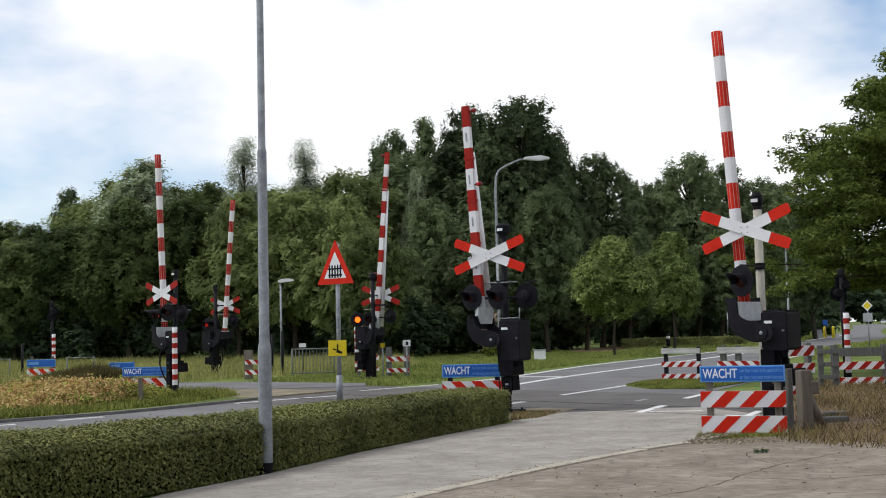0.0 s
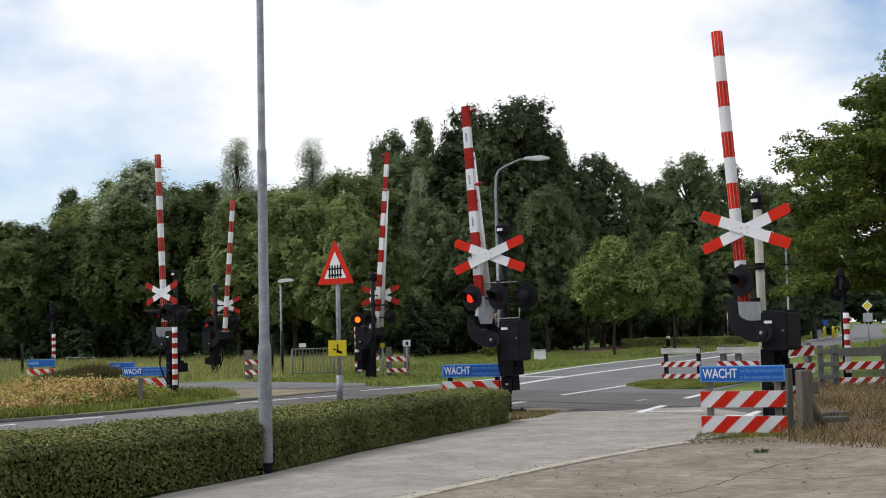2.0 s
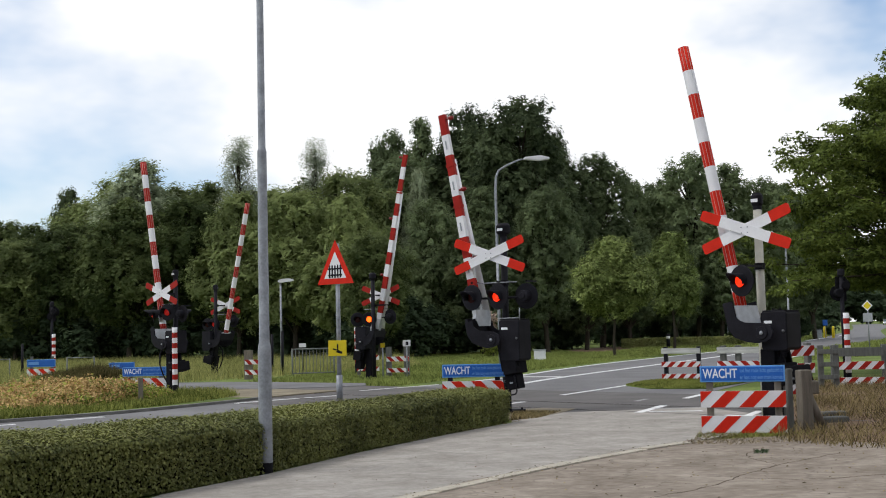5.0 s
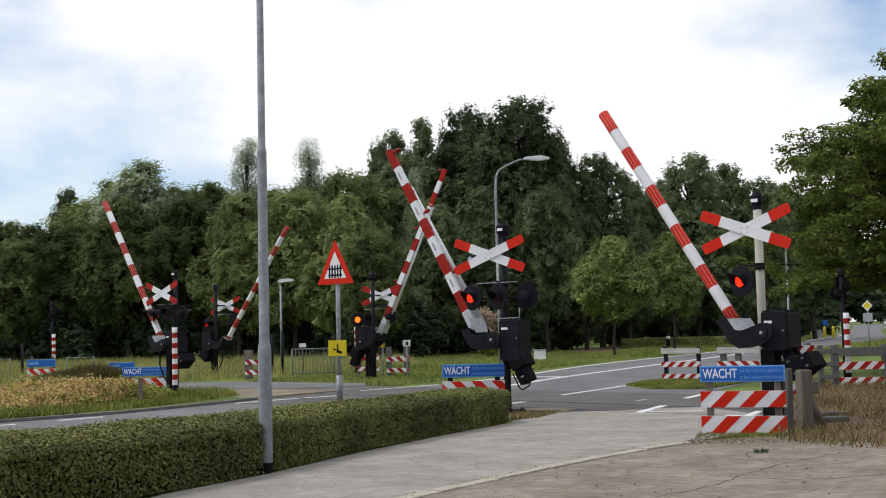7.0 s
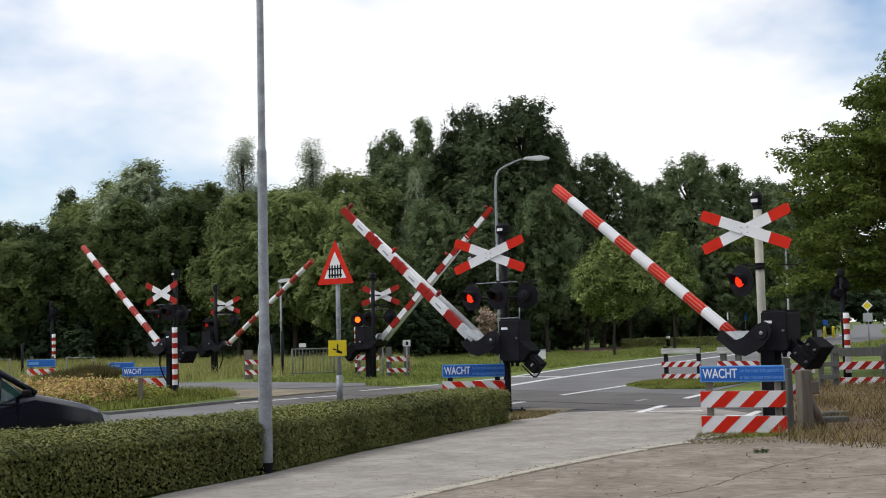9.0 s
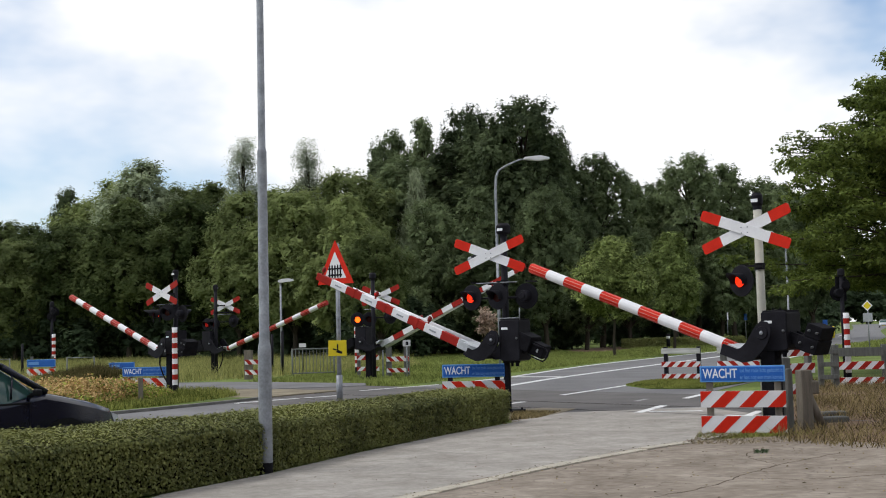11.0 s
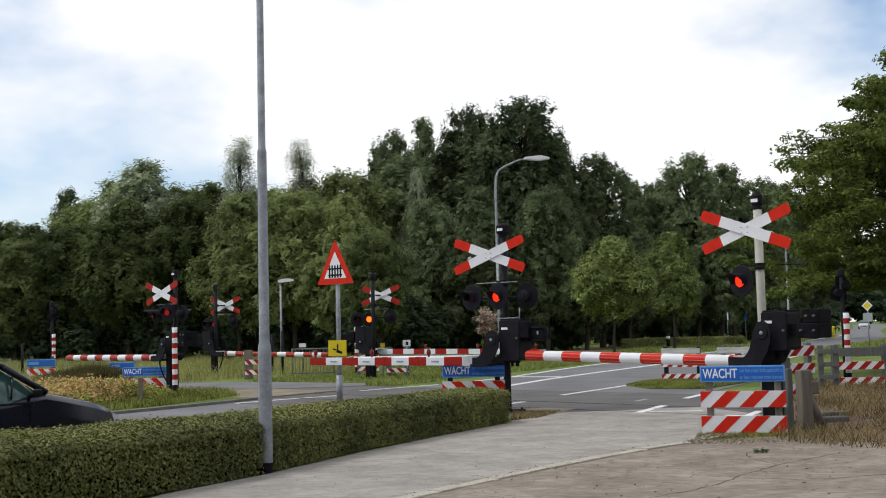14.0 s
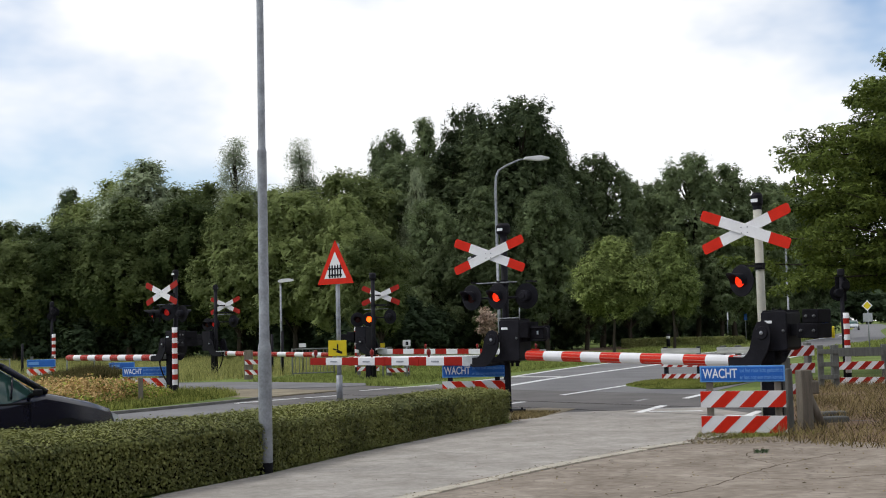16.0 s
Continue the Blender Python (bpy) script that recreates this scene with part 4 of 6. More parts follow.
def plank_fence(m, length, boards, posts, label, post_mat, post_h=0.95, tops=(), lean=1.0, pw=0.05, pitch=0.3, top_mat=PALEBOARD):
    t = thing("crossing_fence", m, label, "fence", "red and white crossing fences")
    for x in posts:
        part("post", boxes((x - pw, x + pw, 0.03, 0.03 + 2 * pw, -0.05, post_h), bevel=0.008), post_mat, t)
    for z0, z1 in boards:
        bm = bmesh.new()
        striped_plank(bm, 0.0, length, z0, z1, -0.005, 0.028, pitch=pitch, lean=lean)
        part("plank", bm, [WHITE, RED_DULL], t, "white plank with slanting red bands")
    for z0, z1 in tops:
        part("top_plank", boxes((0.0, length, -0.005, 0.028, z0, z1), bevel=0.004), top_mat, t, "plain plank")
    return t


def striped_post(x, y, h, label, r=0.068):
    t = thing("striped_post", pose(x, y, 0), label, "post", "red and white striped posts")
    bm = bmesh.new()
    z, k, n = h, 0, 11
    low = 0.28
    step = (h - low) / n
    zs = [h - i * step for i in range(n + 1)] + [-0.05]
    rings = [[bm.verts.new((r * math.cos(q * math.pi / 7), r * math.sin(q * math.pi / 7), zz)) for q in range(14)] for zz in zs]
    for i, (p, q) in enumerate(zip(rings, rings[1:])):
        for e in range(14):
            f = bm.faces.new((p[e], p[(e + 1) % 14], q[(e + 1) % 14], q[e]))
            f.smooth, f.material_index = True, (2 if i == n else i % 2)
    bm.faces.new(rings[0])
    part("post", bm, [WHITE, RED_DULL, BLACK], t)
    return t


def rot(a, b):
    return math.degrees(math.atan2(b[1] - a[1], b[0] - a[0]))


wait_sign(pose(3.41, 15.66, 0, 0, 0, rot((3.44, 15.64), (4.4, 15.35))), 1.1, 0.215, 0.7, [(0.365, 0.58), (0.025, 0.25)], [0.12, 1.0], "blue lettered sign over red and white planks at the footpath", post_mat=TIMBER, post_top=0.7, shift=0.34, lean=1.0)
wait_sign(pose(-0.07, 21.2, 0, 0, 0, -6), 1.16, 0.235, 0.62, [(0.37, 0.55)], [0.14, 1.0], "blue sign with white lettering behind the hedge end", post_mat=BLACK, post_top=0.7)
wait_sign(pose(-8.95, 32.2, 0, 0, 0, -2), 1.22, 0.25, 0.42, [(0.12, 0.36)], [0.15, 1.05], "blue sign with white lettering above the orange shrubs", post_top=0.6)
wait_sign(pose(-11.15, 38.5, 0, 0, 0, -2), 0.85, 0.22, 0.46, [], [0.12, 0.8], "far blue sign in the meadow grass", False, post_top=0.7)
wait_sign(pose(-14.95, 41.5, 0, 0, 0, -2), 1.03, 0.26, 0.53, [(0.22, 0.46)], [0.15, 0.9], "far blue sign with planks in the meadow", False, post_top=0.9)

# thick timber posts beside the footpath sign
for x, y, h, w, lab in ((4.83, 15.75, 0.83, 0.088, "thick weathered timber gate post with a slanting brace"), (4.57, 15.55, 0.86, 0.042, "narrow brown timber post beside the sign"), (4.98, 17.4, 0.72, 0.07, "short weathered timber post"), (5.55, 19.1, 0.9, 0.08, "grey weathered timber post")):
    t = thing("timber_post", pose(x, y, 0, 0, 0, 20), lab, "post", "timber posts")
    bm = bmesh.new()
    box(bm, -w, w, -w * 0.8, w * 0.8, -0.05, h, 0.015)
    part("post", bm, TIMBER if w > 0.085 else GREYWOOD, t)
    if w > 0.085:
        bm = bmesh.new()
        box(bm, 0.08, 0.2, -0.07, 0.07, 0.5, 0.68, 0.02)
        tube(bm, (0.02, -0.02, 0.56), (0.3, 0.0, 0.0), 0.05, 0.06, 8)
        part("brace", bm, TIMBER, t)
# low stones at the foot of the weeds
for x, y, sx in ((5.55, 16.9, 0.5), (5.9, 17.9, 0.4)):
    t = thing("stone_block", pose(x, y, 0, 0, 0, 15), "grey low concrete block in the weeds", "block", "concrete blocks")
    part("block", boxes((-sx / 2, sx / 2, -0.1, 0.1, -0.05, 0.1), bevel=0.02), GREYWOOD, t)

t = thing("timber_post", pose(-6.69, 25.5, 0.05, 0, 0, 10), "short brown timber post in the shrub bed", "post", "timber posts")
part("post", boxes((-0.05, 0.05, -0.05, 0.05, -0.05, 0.56), bevel=0.012), TIMBER, t)
t = thing("electric_cabinet", pose(4.3, 53.0, 0, 0, 0, -10), "small pale steel cabinet on the grass verge", "cabinet")
part("body", boxes((-0.26, 0.26, -0.15, 0.15, -0.05, 0.46), bevel=0.02), WHITE, t)
part("lid", boxes((-0.28, 0.28, -0.17, 0.17, 0.46, 0.5), bevel=0.01), GREYSTEEL, t)

# fences beyond the track on the near side of the road
plank_fence(pose(5.71, 30.8, 0, 0, 0, -28), 1.04, [(0.37, 0.51), (0.04, 0.19)], [0.1, 0.98], "red and white plank fence with black posts", BLACK, 0.9, [(0.72, 0.86)], pitch=0.27)
plank_fence(pose(6.9, 29.6, 0, 0, 0, -28), 1.5, [(0.37, 0.53), (0.04, 0.19)], [0.14, 0.52], "pale topped plank fence with grey posts", GREYWOOD, 0.92, [(0.72, 0.88)], lean=-1.0, pw=0.07)
plank_fence(pose(6.0, 20.6, 0, 0, 0, 25), 0.68, [(0.87, 1.05), (0.56, 0.74), (0.2, 0.38)], [0.6], "leaning red and white plank fence beside the barrier", GREYWOOD, 1.1, lean=1.1)
plank_fence(pose(9.0, 26.7, 0, 0, 0, -10), 1.0, [(0.36, 0.54), (0.02, 0.18)], [-0.06, 1.06], "red and white planks with grey posts in dry grass", GREYWOOD, 0.92, [(0.66, 0.86)], pw=0.085, top_mat=GREYWOOD)
plank_fence(pose(8.2, 25.6, 0, 0, 0, -10), 0.42, [], [0.05, 0.37], "grey slatted fence in dry grass", GREYWOOD, 0.95, [(0.76, 0.86), (0.48, 0.58), (0.2, 0.3)], pw=0.06, top_mat=GREYWOOD)
striped_post(9.3, 26.9, 1.66, "red and white striped post with black foot in dry grass", 0.068)
striped_post(-6.8, 29.2, 1.72, "red and white striped post beside the cycle path")
striped_post(-3.1, 40.6, 1.66, "red and white striped post across the track")
striped_post(-14.9, 44.2, 1.7, "red and white striped post in the meadow")
for x, y, z in ((9.33, 27.2, 2.1), (-15.1, 44.6, 2.35)):
    t = thing("signal_post", pose(x, y, 0), "black signal lamps seen from behind on a mast", "signal", "far signals")
    bm = bmesh.new()
    tube(bm, (0, 0, -0.05), (0, 0, z + 0.55), 0.05, sides=12)
    part("mast", bm, BLACK, t)
    bm = bmesh.new()
    lathe(bm, [(0, 0.6), (0.07, 0.59), (0.085, 0.55), (0.085, 0.44), (0.06, 0.42), (0, 0.42)], (0, 0, z), sides=14, hard=True)
    part("bell", bm, BLACK, t)
    for dx in (-0.09, 0.09):
        part("signal_head", shape(lathe, [(0.0, -0.19), (0.09, -0.19), (0.1, -0.16), (0.1, 0.0), (0.17, 0.005), (0.175, 0.02), (0, 0.02)], (dx * 0.8, 0.1, z + 0.12 + dx), "Y", 18, hard=True), DARK, t)
    part("backing", boxes((-0.13, 0.13, 0.04, 0.08, z - 0.16, z + 0.42), bevel=0.02), DARK, t)

# planks and posts by the far road barrier
plank_fence(pose(-2.95, 38.6, 0, 0, 0, -8), 0.75, [(0.56, 0.72), (0.2, 0.34)], [0.05], "red and white planks by the far barrier", GREYWOOD, 0.8, lean=1.0)
plank_fence(pose(-1.95, 38.3, 0, 0, 0, -8), 0.75, [(0.5, 0.66), (0.14, 0.28)], [0.06, 0.66], "red and white planks between grey posts", GREYWOOD, 0.98, lean=-1.0, pw=0.085)
plank_fence(pose(-6.72, 38.9, 0, 0, 0, -8), 0.5, [(0.5, 0.66), (0.16, 0.32)], [0.08], "red and white planks on a timber post", TIMBER, 0.98, lean=-1.0, pw=0.12)


# ---- traffic signs
def sign_plate(name, m, outline, mats_inset, label, pole, category="sign", thick=0.02):
    """A flat sign on a pole: layers of (outline, material, front offset), facing local -Y."""
    t = thing(name, m, label, category)
    bm = bmesh.new()
    prism(bm, outline, 0.0, thick)
    pl = part("plate", bm, mats_inset[0], t)
    for o, mat, off in mats_inset[1:]:
        bm = bmesh.new()
        for poly in o:
            prism(bm, poly, -off, -0.0003)
        part("face", bm, mat, pl)
    z0, z1, r, pm = pole
    part("pole", shape(tube, (0, thick + r + 0.005, z0), (0, thick + r + 0.005, z1), r, sides=12), pm, t)
    return t


def tri(c, z0, side, inset=0.0):
    h = side * 0.866
    k = inset
    return [(c - side / 2 + k * 1.732, z0 + k), (c + side / 2 - k * 1.732, z0 + k), (c, z0 + h - 2 * k)]


ZT = 2.56
bars = [[(x, ZT + 0.14), (x + 0.045, ZT + 0.14), (x + 0.045, ZT + 0.4), (x + 0.022, ZT + 0.43), (x, ZT + 0.4)] for x in (-0.19, -0.105, -0.02, 0.065, 0.15)]
bars += [[(-0.22, ZT + z), (0.22, ZT + z), (0.22, ZT + z + 0.035), (-0.22, ZT + z + 0.035)] for z in (0.18, 0.32)]
tsign = sign_plate("warning_sign", pose(-2.4, 25.6, 0, 0, 0, -40), tri(0, ZT, 1.12), [RED, ([tri(0, ZT, 1.12, 0.125)], WHITE, 0.004), (bars, BLACK, 0.008)], "red bordered warning triangle with a black fence on a grey pole", (-0.05, ZT + 0.9, 0.05, GALV))
part("pole_foot", shape(tube, (0, 0.075, -0.05), (0, 0.075, 0.55), 0.07, sides=12), GALV, tsign)
ysign = thing("yellow_sign", pose(-2.36, 25.4, 0, 0, 0, -4), "yellow sign with a small black symbol on the warning sign's pole", "sign")
part("plate", boxes((-0.2, 0.2, 0.0, 0.015, 0.98, 1.32), bevel=0.004), YELLOW, ysign)
bm = bmesh.new()
prism(bm, [(-0.03, 1.06), (0.1, 1.02), (0.11, 1.07), (-0.01, 1.12)], -0.004, -0.0005)
prism(bm, [(-0.01, 1.1), (0.02, 1.1), (0.02, 1.24), (-0.01, 1.24)], -0.004, -0.0005)
prism(bm, [(-0.1, 1.12), (-0.02, 1.1), (-0.02, 1.13), (-0.1, 1.15)], -0.004, -0.0005)
part("symbol", bm, BLACK, ysign)


def small_sign(x, y, z, w, h, face, pole_mat, label, name="small_sign", rz=0):
    t = thing(name, pose(x, y, 0, 0, 0, rz), label, "sign")
    part("plate", boxes((-w / 2, w / 2, 0, 0.015, z, z + h), bevel=0.003), face, t)
    part("pole", shape(tube, (0, 0.04, -0.05), (0, 0.04, z + h * 0.8), 0.024, sides=10), pole_mat, t)
    return t


s716 = small_sign(-1.24, 37.2, 1.0, 0.25, 0.2, WHITE, GALV, "small white sign with a black mark on a thin pole")
part("mark", boxes((-0.03, 0.05, -0.004, -0.0005, 1.04, 1.15)), BLACK, s716)
small_sign(-2.0, 37.0, 0.98, 0.14, 0.14, YELLOW, GALV, "small yellow sign by the far barrier")
small_sign(-5.1, 41.5, 1.0, 0.24, 0.14, WHITE, BLACK, "small white sign in front of the trees")
small_sign(20.0, 82.0, 1.75, 0.45, 0.5, WHITE, GALV, "white sign seen almost edge on beside the far road", rz=66)
small_sign(22.8, 88.0, 1.7, 0.25, 0.6, BLUE, GALV, "narrow blue sign beside the far road")
dia = sign_plate("priority_sign", pose(21.2, 58.2, 0, 0, 0, -42), [(0, 1.93), (0.27, 2.2), (0, 2.47), (-0.27, 2.2)], [WHITE, ([[(0, 2.0), (0.2, 2.2), (0, 2.4), (-0.2, 2.2)]], YELLOW, 0.004)], "yellow diamond priority sign over a grey plate", (-0.05, 2.5, 0.03, GALV))
part("under_plate", boxes((-0.24, 0.24, 0, 0.015, 1.4, 1.82), bevel=0.003), GREYSTEEL, dia)
for x, y in ((33.0, 101.0), (33.9, 101.5)):
    t = thing("yellow_bollard", pose(x, y, 0), "yellow marker post beside the far road", "bollard", "yellow bollards")
    part("body", shape(lathe, [(0, 0.0), (0.13, 0.0), (0.11, 0.9), (0.08, 1.02), (0, 1.04)], sides=12), YELLOW, t)
t = thing("cable_cabinet", pose(32.2, 100.0, 0, 0, 0, -20), "grey cable cabinet on the far verge", "cabinet")
part("body", boxes((-0.22, 0.22, -0.16, 0.16, -0.05, 0.75), bevel=0.02), GREYSTEEL, t)
part("cap", boxes((-0.25, 0.25, -0.19, 0.19, 0.75, 0.82), bevel=0.015), GALV_DIM, t)
small_sign(32.8, 100.2, 1.1, 0.42, 0.5, BLUE, GALV, "small blue sign on a pole beside yellow marker posts")
t = thing("bollard", pose(14.2, 74.0, 0), "black and white bollard on the verge", "bollard")
part("post", shape(tube, (0, 0, 0), (0, 0, 0.9), 0.12, sides=10), BLACK, t)
part("band", shape(tube, (0, 0, 0.6), (0, 0, 0.75), 0.125, sides=10), WHITE, t)

RAILING = material("grey_green_painted_steel", (0.16, 0.175, 0.165), 0.55, vary=0.3, scale=8, bump=0.08)
# green-grey steel railing in front of the trees
t = thing("steel_railing", pose(-5.3, 40.2, 0, 0, 0, 22), "grey steel railing with upright bars", "railing")
for x in (0.0, 1.5):
    part("post", shape(tube, (x, 0, -0.05), (x, 0, 0.98), 0.03, sides=10), RAILING, t)
for z in (0.12, 0.95):
    part("rail", shape(tube, (0, 0, z), (1.5, 0, z), 0.022, sides=8), RAILING, t)
for i in range(11):
    part("bar", shape(tube, (0.12 + i * 0.125, 0, 0.12), (0.12 + i * 0.125, 0, 0.95), 0.011, sides=6), RAILING, t)
for x, y, h in ((-16.2, 44.5, 1.35), (-6.0, 42.8, 1.6), (-6.5, 43.6, 1.5)):
    t = thing("fence_post", pose(x, y, 0), "dark slim fence post in the meadow", "post", "dark fence posts")
    part("post", shape(tube, (0, 0, -0.05), (0, 0, h), 0.05, sides=8), BLACK, t)
for x, y in ((-14.0, 43.0), (-17.2, 43.2)):
    t = thing("meadow_rail", pose(x, y, 0), "low grey tube rail in the meadow", "railing", "meadow rails")
    part("rail", shape(tube, (0, 0, 0.8), (1.0, 0, 0.8), 0.018, sides=8), RAILING, t)
    for k in (0.0, 1.0):
        part("post", shape(tube, (k, 0, -0.05), (k, 0, 0.84), 0.026, sides=8), RAILING, t)


# ---- street lamps
def near_lamp_post():
    t = thing("street_lamp", pose(-1.93, 12.4, 0), "tall tapered galvanised street lamp beside the hedge", "street lamp", "street lamps")
    part("foot", shape(tube, (0, 0, -0.05), (0, 0, 0.13), 0.073, sides=20), DARK, t, "dark painted foot")
    bm = bmesh.new()
    lathe(bm, [(0.072, 0.13), (0.072, 1.3), (0.066, 1.37), (0.056, 1.4), (0.05, 3.45)], sides=24)
    part("lower_pole", bm, GALV, t)
    bm = bmesh.new()
    lathe(bm, [(0.05, 3.45), (0.04, 3.49), (0.034, 6.8), (0.03, 7.2)], sides=24)
    part("upper_pole", bm, GALV, t)
    bm = bmesh.new()
    box(bm, -0.1, 0.1, -0.1, 0.6, 7.15, 7.28, 0.03)
    part("lantern", bm, GREYSTEEL, t)


near_lamp_post()


def arm_lamp(x, y, h, reach, rz, label, r=0.05, head=0.8):
    t = thing("street_lamp", pose(x, y, 0, 0, 0, rz), label, "street lamp", "street lamps")
    bm = bmesh.new()
    pts = [(0, 0, -0.05), (0, 0, h * 0.6), (0, 0, h * 0.86), (0.03, 0, h * 0.915), (0.12, 0, h * 0.945), (reach * 0.4, 0, h * 0.97), (reach * 0.75, 0, h * 0.992), (reach, 0, h)]
    for i, (p, q) in enumerate(zip(pts, pts[1:])):
        k = r * (1 - 0.075 * i)
        tube(bm, p, q, k, k - r * 0.075, 10, i in (0, 6))
    part("pole", bm, GALV, t)
    bm = bmesh.new()
    prism(bm, [(reach - 0.1, h - 0.03), (reach + head * 0.5, h - 0.075), (reach + head, h - 0.03), (reach + head, h + 0.03), (reach + head * 0.6, h + 0.1), (reach - 0.05, h + 0.04)], -0.12, 0.12)
    bmesh.ops.bevel(bm, geom=bm.edges[:], offset=0.02, segments=2, affect="EDGES")
    part("lantern", bm, WHITE, t, "pale lamp head")
    return t


arm_lamp(1.78, 38.0, 7.1, 1.05, 8, "curved arm street lamp before the trees")
arm_lamp(16.3, 55.0, 5.75, -0.0 + 0.6, 165, "small curved arm street lamp beside the far road", 0.05, 0.5)
arm_lamp(38.5, 118.0, 6.2, 0.6, 165, "distant street lamp beside the road", 0.07, 0.6)
t = thing("street_lamp", pose(-6.15, 43.6, 0), "low street lamp with a flat pale head", "street lamp", "street lamps")
part("pole", shape(tube, (0, 0, -0.05), (0, 0, 3.45), 0.045, 0.035, 10), GALV, t)
bm = bmesh.new()
prism(bm, [(-0.08, 3.44), (0.0, 3.42), (0.42, 3.46), (0.5, 3.5), (0.46, 3.55), (0.3, 3.575), (0.0, 3.55), (-0.09, 3.49)], -0.11, 0.11)
part("lantern", bm, WHITE, t)


# ---- cars
def car(m, paint, label, scale=1.0):
    """A five door hatchback, nose along +X, wheels on z = 0."""
    t = thing("car", m, label, "car")
    k = scale
    def shell(bm, rows, mi=0, crease=()):
        """rows of (x, half width, z) cross rings: each ring is a list of (y, z)."""
        rings = [[bm.verts.new((x, y, z)) for y, z in ring] for x, ring in rows]
        for p, q in zip(rings, rings[1:]):
            for i in range(len(p) - 1):
                f = bm.faces.new((p[i], p[i + 1], q[i + 1], q[i]))
                f.smooth, f.material_index = True, mi
            for i in crease:
                bm.edges.get((p[i], q[i])).smooth = False
        bm.faces.new(rings[0])
        bm.faces.new(rings[-1][::-1])

    def ring(w, zb, zm, zt, crown=0.03):
        half = [(w * 0.9, zb), (w * 0.965, zb + 0.12), (w, zm * 0.86), (w * 0.998, zm), (w * 0.98, zt - 0.07), (w * 0.93, zt - 0.02), (w * 0.8, zt + 0.004), (w * 0.4, zt + crown)]
        return [(-y, z) for y, z in half] + [(0, zt + crown * 1.2)] + half[::-1]

    bm = bmesh.new()
    shell(bm, [(x, ring(w, zb, zm, zt)) for x, w, zb, zm, zt in (
        (2.13, 0.60, 0.3, 0.42, 0.58), (2.08, 0.70, 0.24, 0.46, 0.66), (1.95, 0.79, 0.2, 0.55, 0.745), (1.7, 0.84, 0.2, 0.62, 0.815), (1.35, 0.86, 0.2, 0.68, 0.89), (1.05, 0.87, 0.2, 0.71, 0.95),
        (0.88, 0.872, 0.2, 0.71, 0.93), (0.6, 0.875, 0.2, 0.71, 0.885), (0.3, 0.875, 0.2, 0.71, 0.88), (-0.8, 0.875, 0.2, 0.72, 0.89), (-1.6, 0.86, 0.22, 0.74, 0.93), (-2.0, 0.8, 0.3, 0.74, 0.95), (-2.1, 0.7, 0.36, 0.6, 0.7))], crease=(4, 12))
    body = part("body", bm, paint, t)
    bm = bmesh.new()
    rows = [(1.06, 0.76, 0.9, 0.965), (0.62, 0.71, 0.9, 1.23), (0.14, 0.61, 0.9, 1.41), (-0.25, 0.57, 0.9, 1.46), (-0.9, 0.57, 0.9, 1.47), (-1.5, 0.56, 0.9, 1.41), (-1.95, 0.62, 0.9, 1.1), (-2.05, 0.66, 0.9, 0.95)]
    shell(bm, [(x, [(-0.83, zb - 0.06), (-w - 0.02, zt - 0.06), (-w * 0.85, zt), (0, zt + 0.02), (w * 0.85, zt), (w + 0.02, zt - 0.06), (0.83, zb - 0.06)]) for x, w, zb, zt in rows])
    part("cabin_glass", bm, GLASS, t, "tinted windows")
    bm = bmesh.new()
    for sg in (-1, 1):
        q = [(1.1, 0.79, 0.945), (0.62, 0.735, 1.22), (0.14, 0.64, 1.4), (-0.25, 0.6, 1.45), (-0.9, 0.595, 1.46), (-1.5, 0.59, 1.4), (-1.95, 0.64, 1.09)]
        for p0, p1 in zip(q, q[1:]):
            tube(bm, (p0[0], sg * p0[1], p0[2]), (p1[0], sg * p1[1], p1[2]), 0.032, sides=10)
        tube(bm, (-0.25, sg * 0.61, 1.38), (-0.35, sg * 0.8, 0.88), 0.03, sides=8)
        tube(bm, (0.72, sg * 0.765, 1.14), (0.66, sg * 0.83, 0.9), 0.01, sides=8)
    prism(bm, [(0.02, -0.56), (0.02, 0.56), (-0.3, 0.58), (-1.5, 0.56), (-1.5, -0.56), (-0.3, -0.58)], 1.44, 1.485, plane="XY")
    part("roof", bm, paint, t)
    for sg in (-1, 1):
        bm = bmesh.new()
        box(bm, 0.86, 0.92, sg * 0.92 - 0.06, sg * 0.92 + 0.04, 0.92, 0.99, 0.02)
        tube(bm, (0.88, sg * 0.8, 0.91), (0.88, sg * 0.88, 0.94), 0.02, sides=8)
        part("mirror", bm, TRIM, t)
        bm = bmesh.new()
        prism(bm, [(2.085, 0.55), (2.0, 0.56), (1.95, 0.685), (2.04, 0.65)], sg * 0.7 - 0.075, sg * 0.7 + 0.075)
        part("headlight", bm, HEADLAMP, t)
        part("belt_moulding", boxes((-1.5, 0.86, sg * 0.872 - 0.008, sg * 0.872 + 0.008, 0.845, 0.866), bevel=0.004), TRIM, t, "black rubber window moulding")
        part("door_seam", boxes((0.847, 0.851, sg * 0.873 - 0.004, sg * 0.873 + 0.004, 0.3, 0.85)), TRIM, t)
        part("bonnet_seam", shape(tube, (1.05, sg * 0.7, 0.951), (1.7, sg * 0.672, 0.816), 0.007, sides=6), TRIM, t)
        part("bumper_strip", boxes((1.0, 1.9, sg * 0.865 - 0.012, sg * 0.865 + 0.012, 0.42, 0.47), bevel=0.005), TRIM, t)
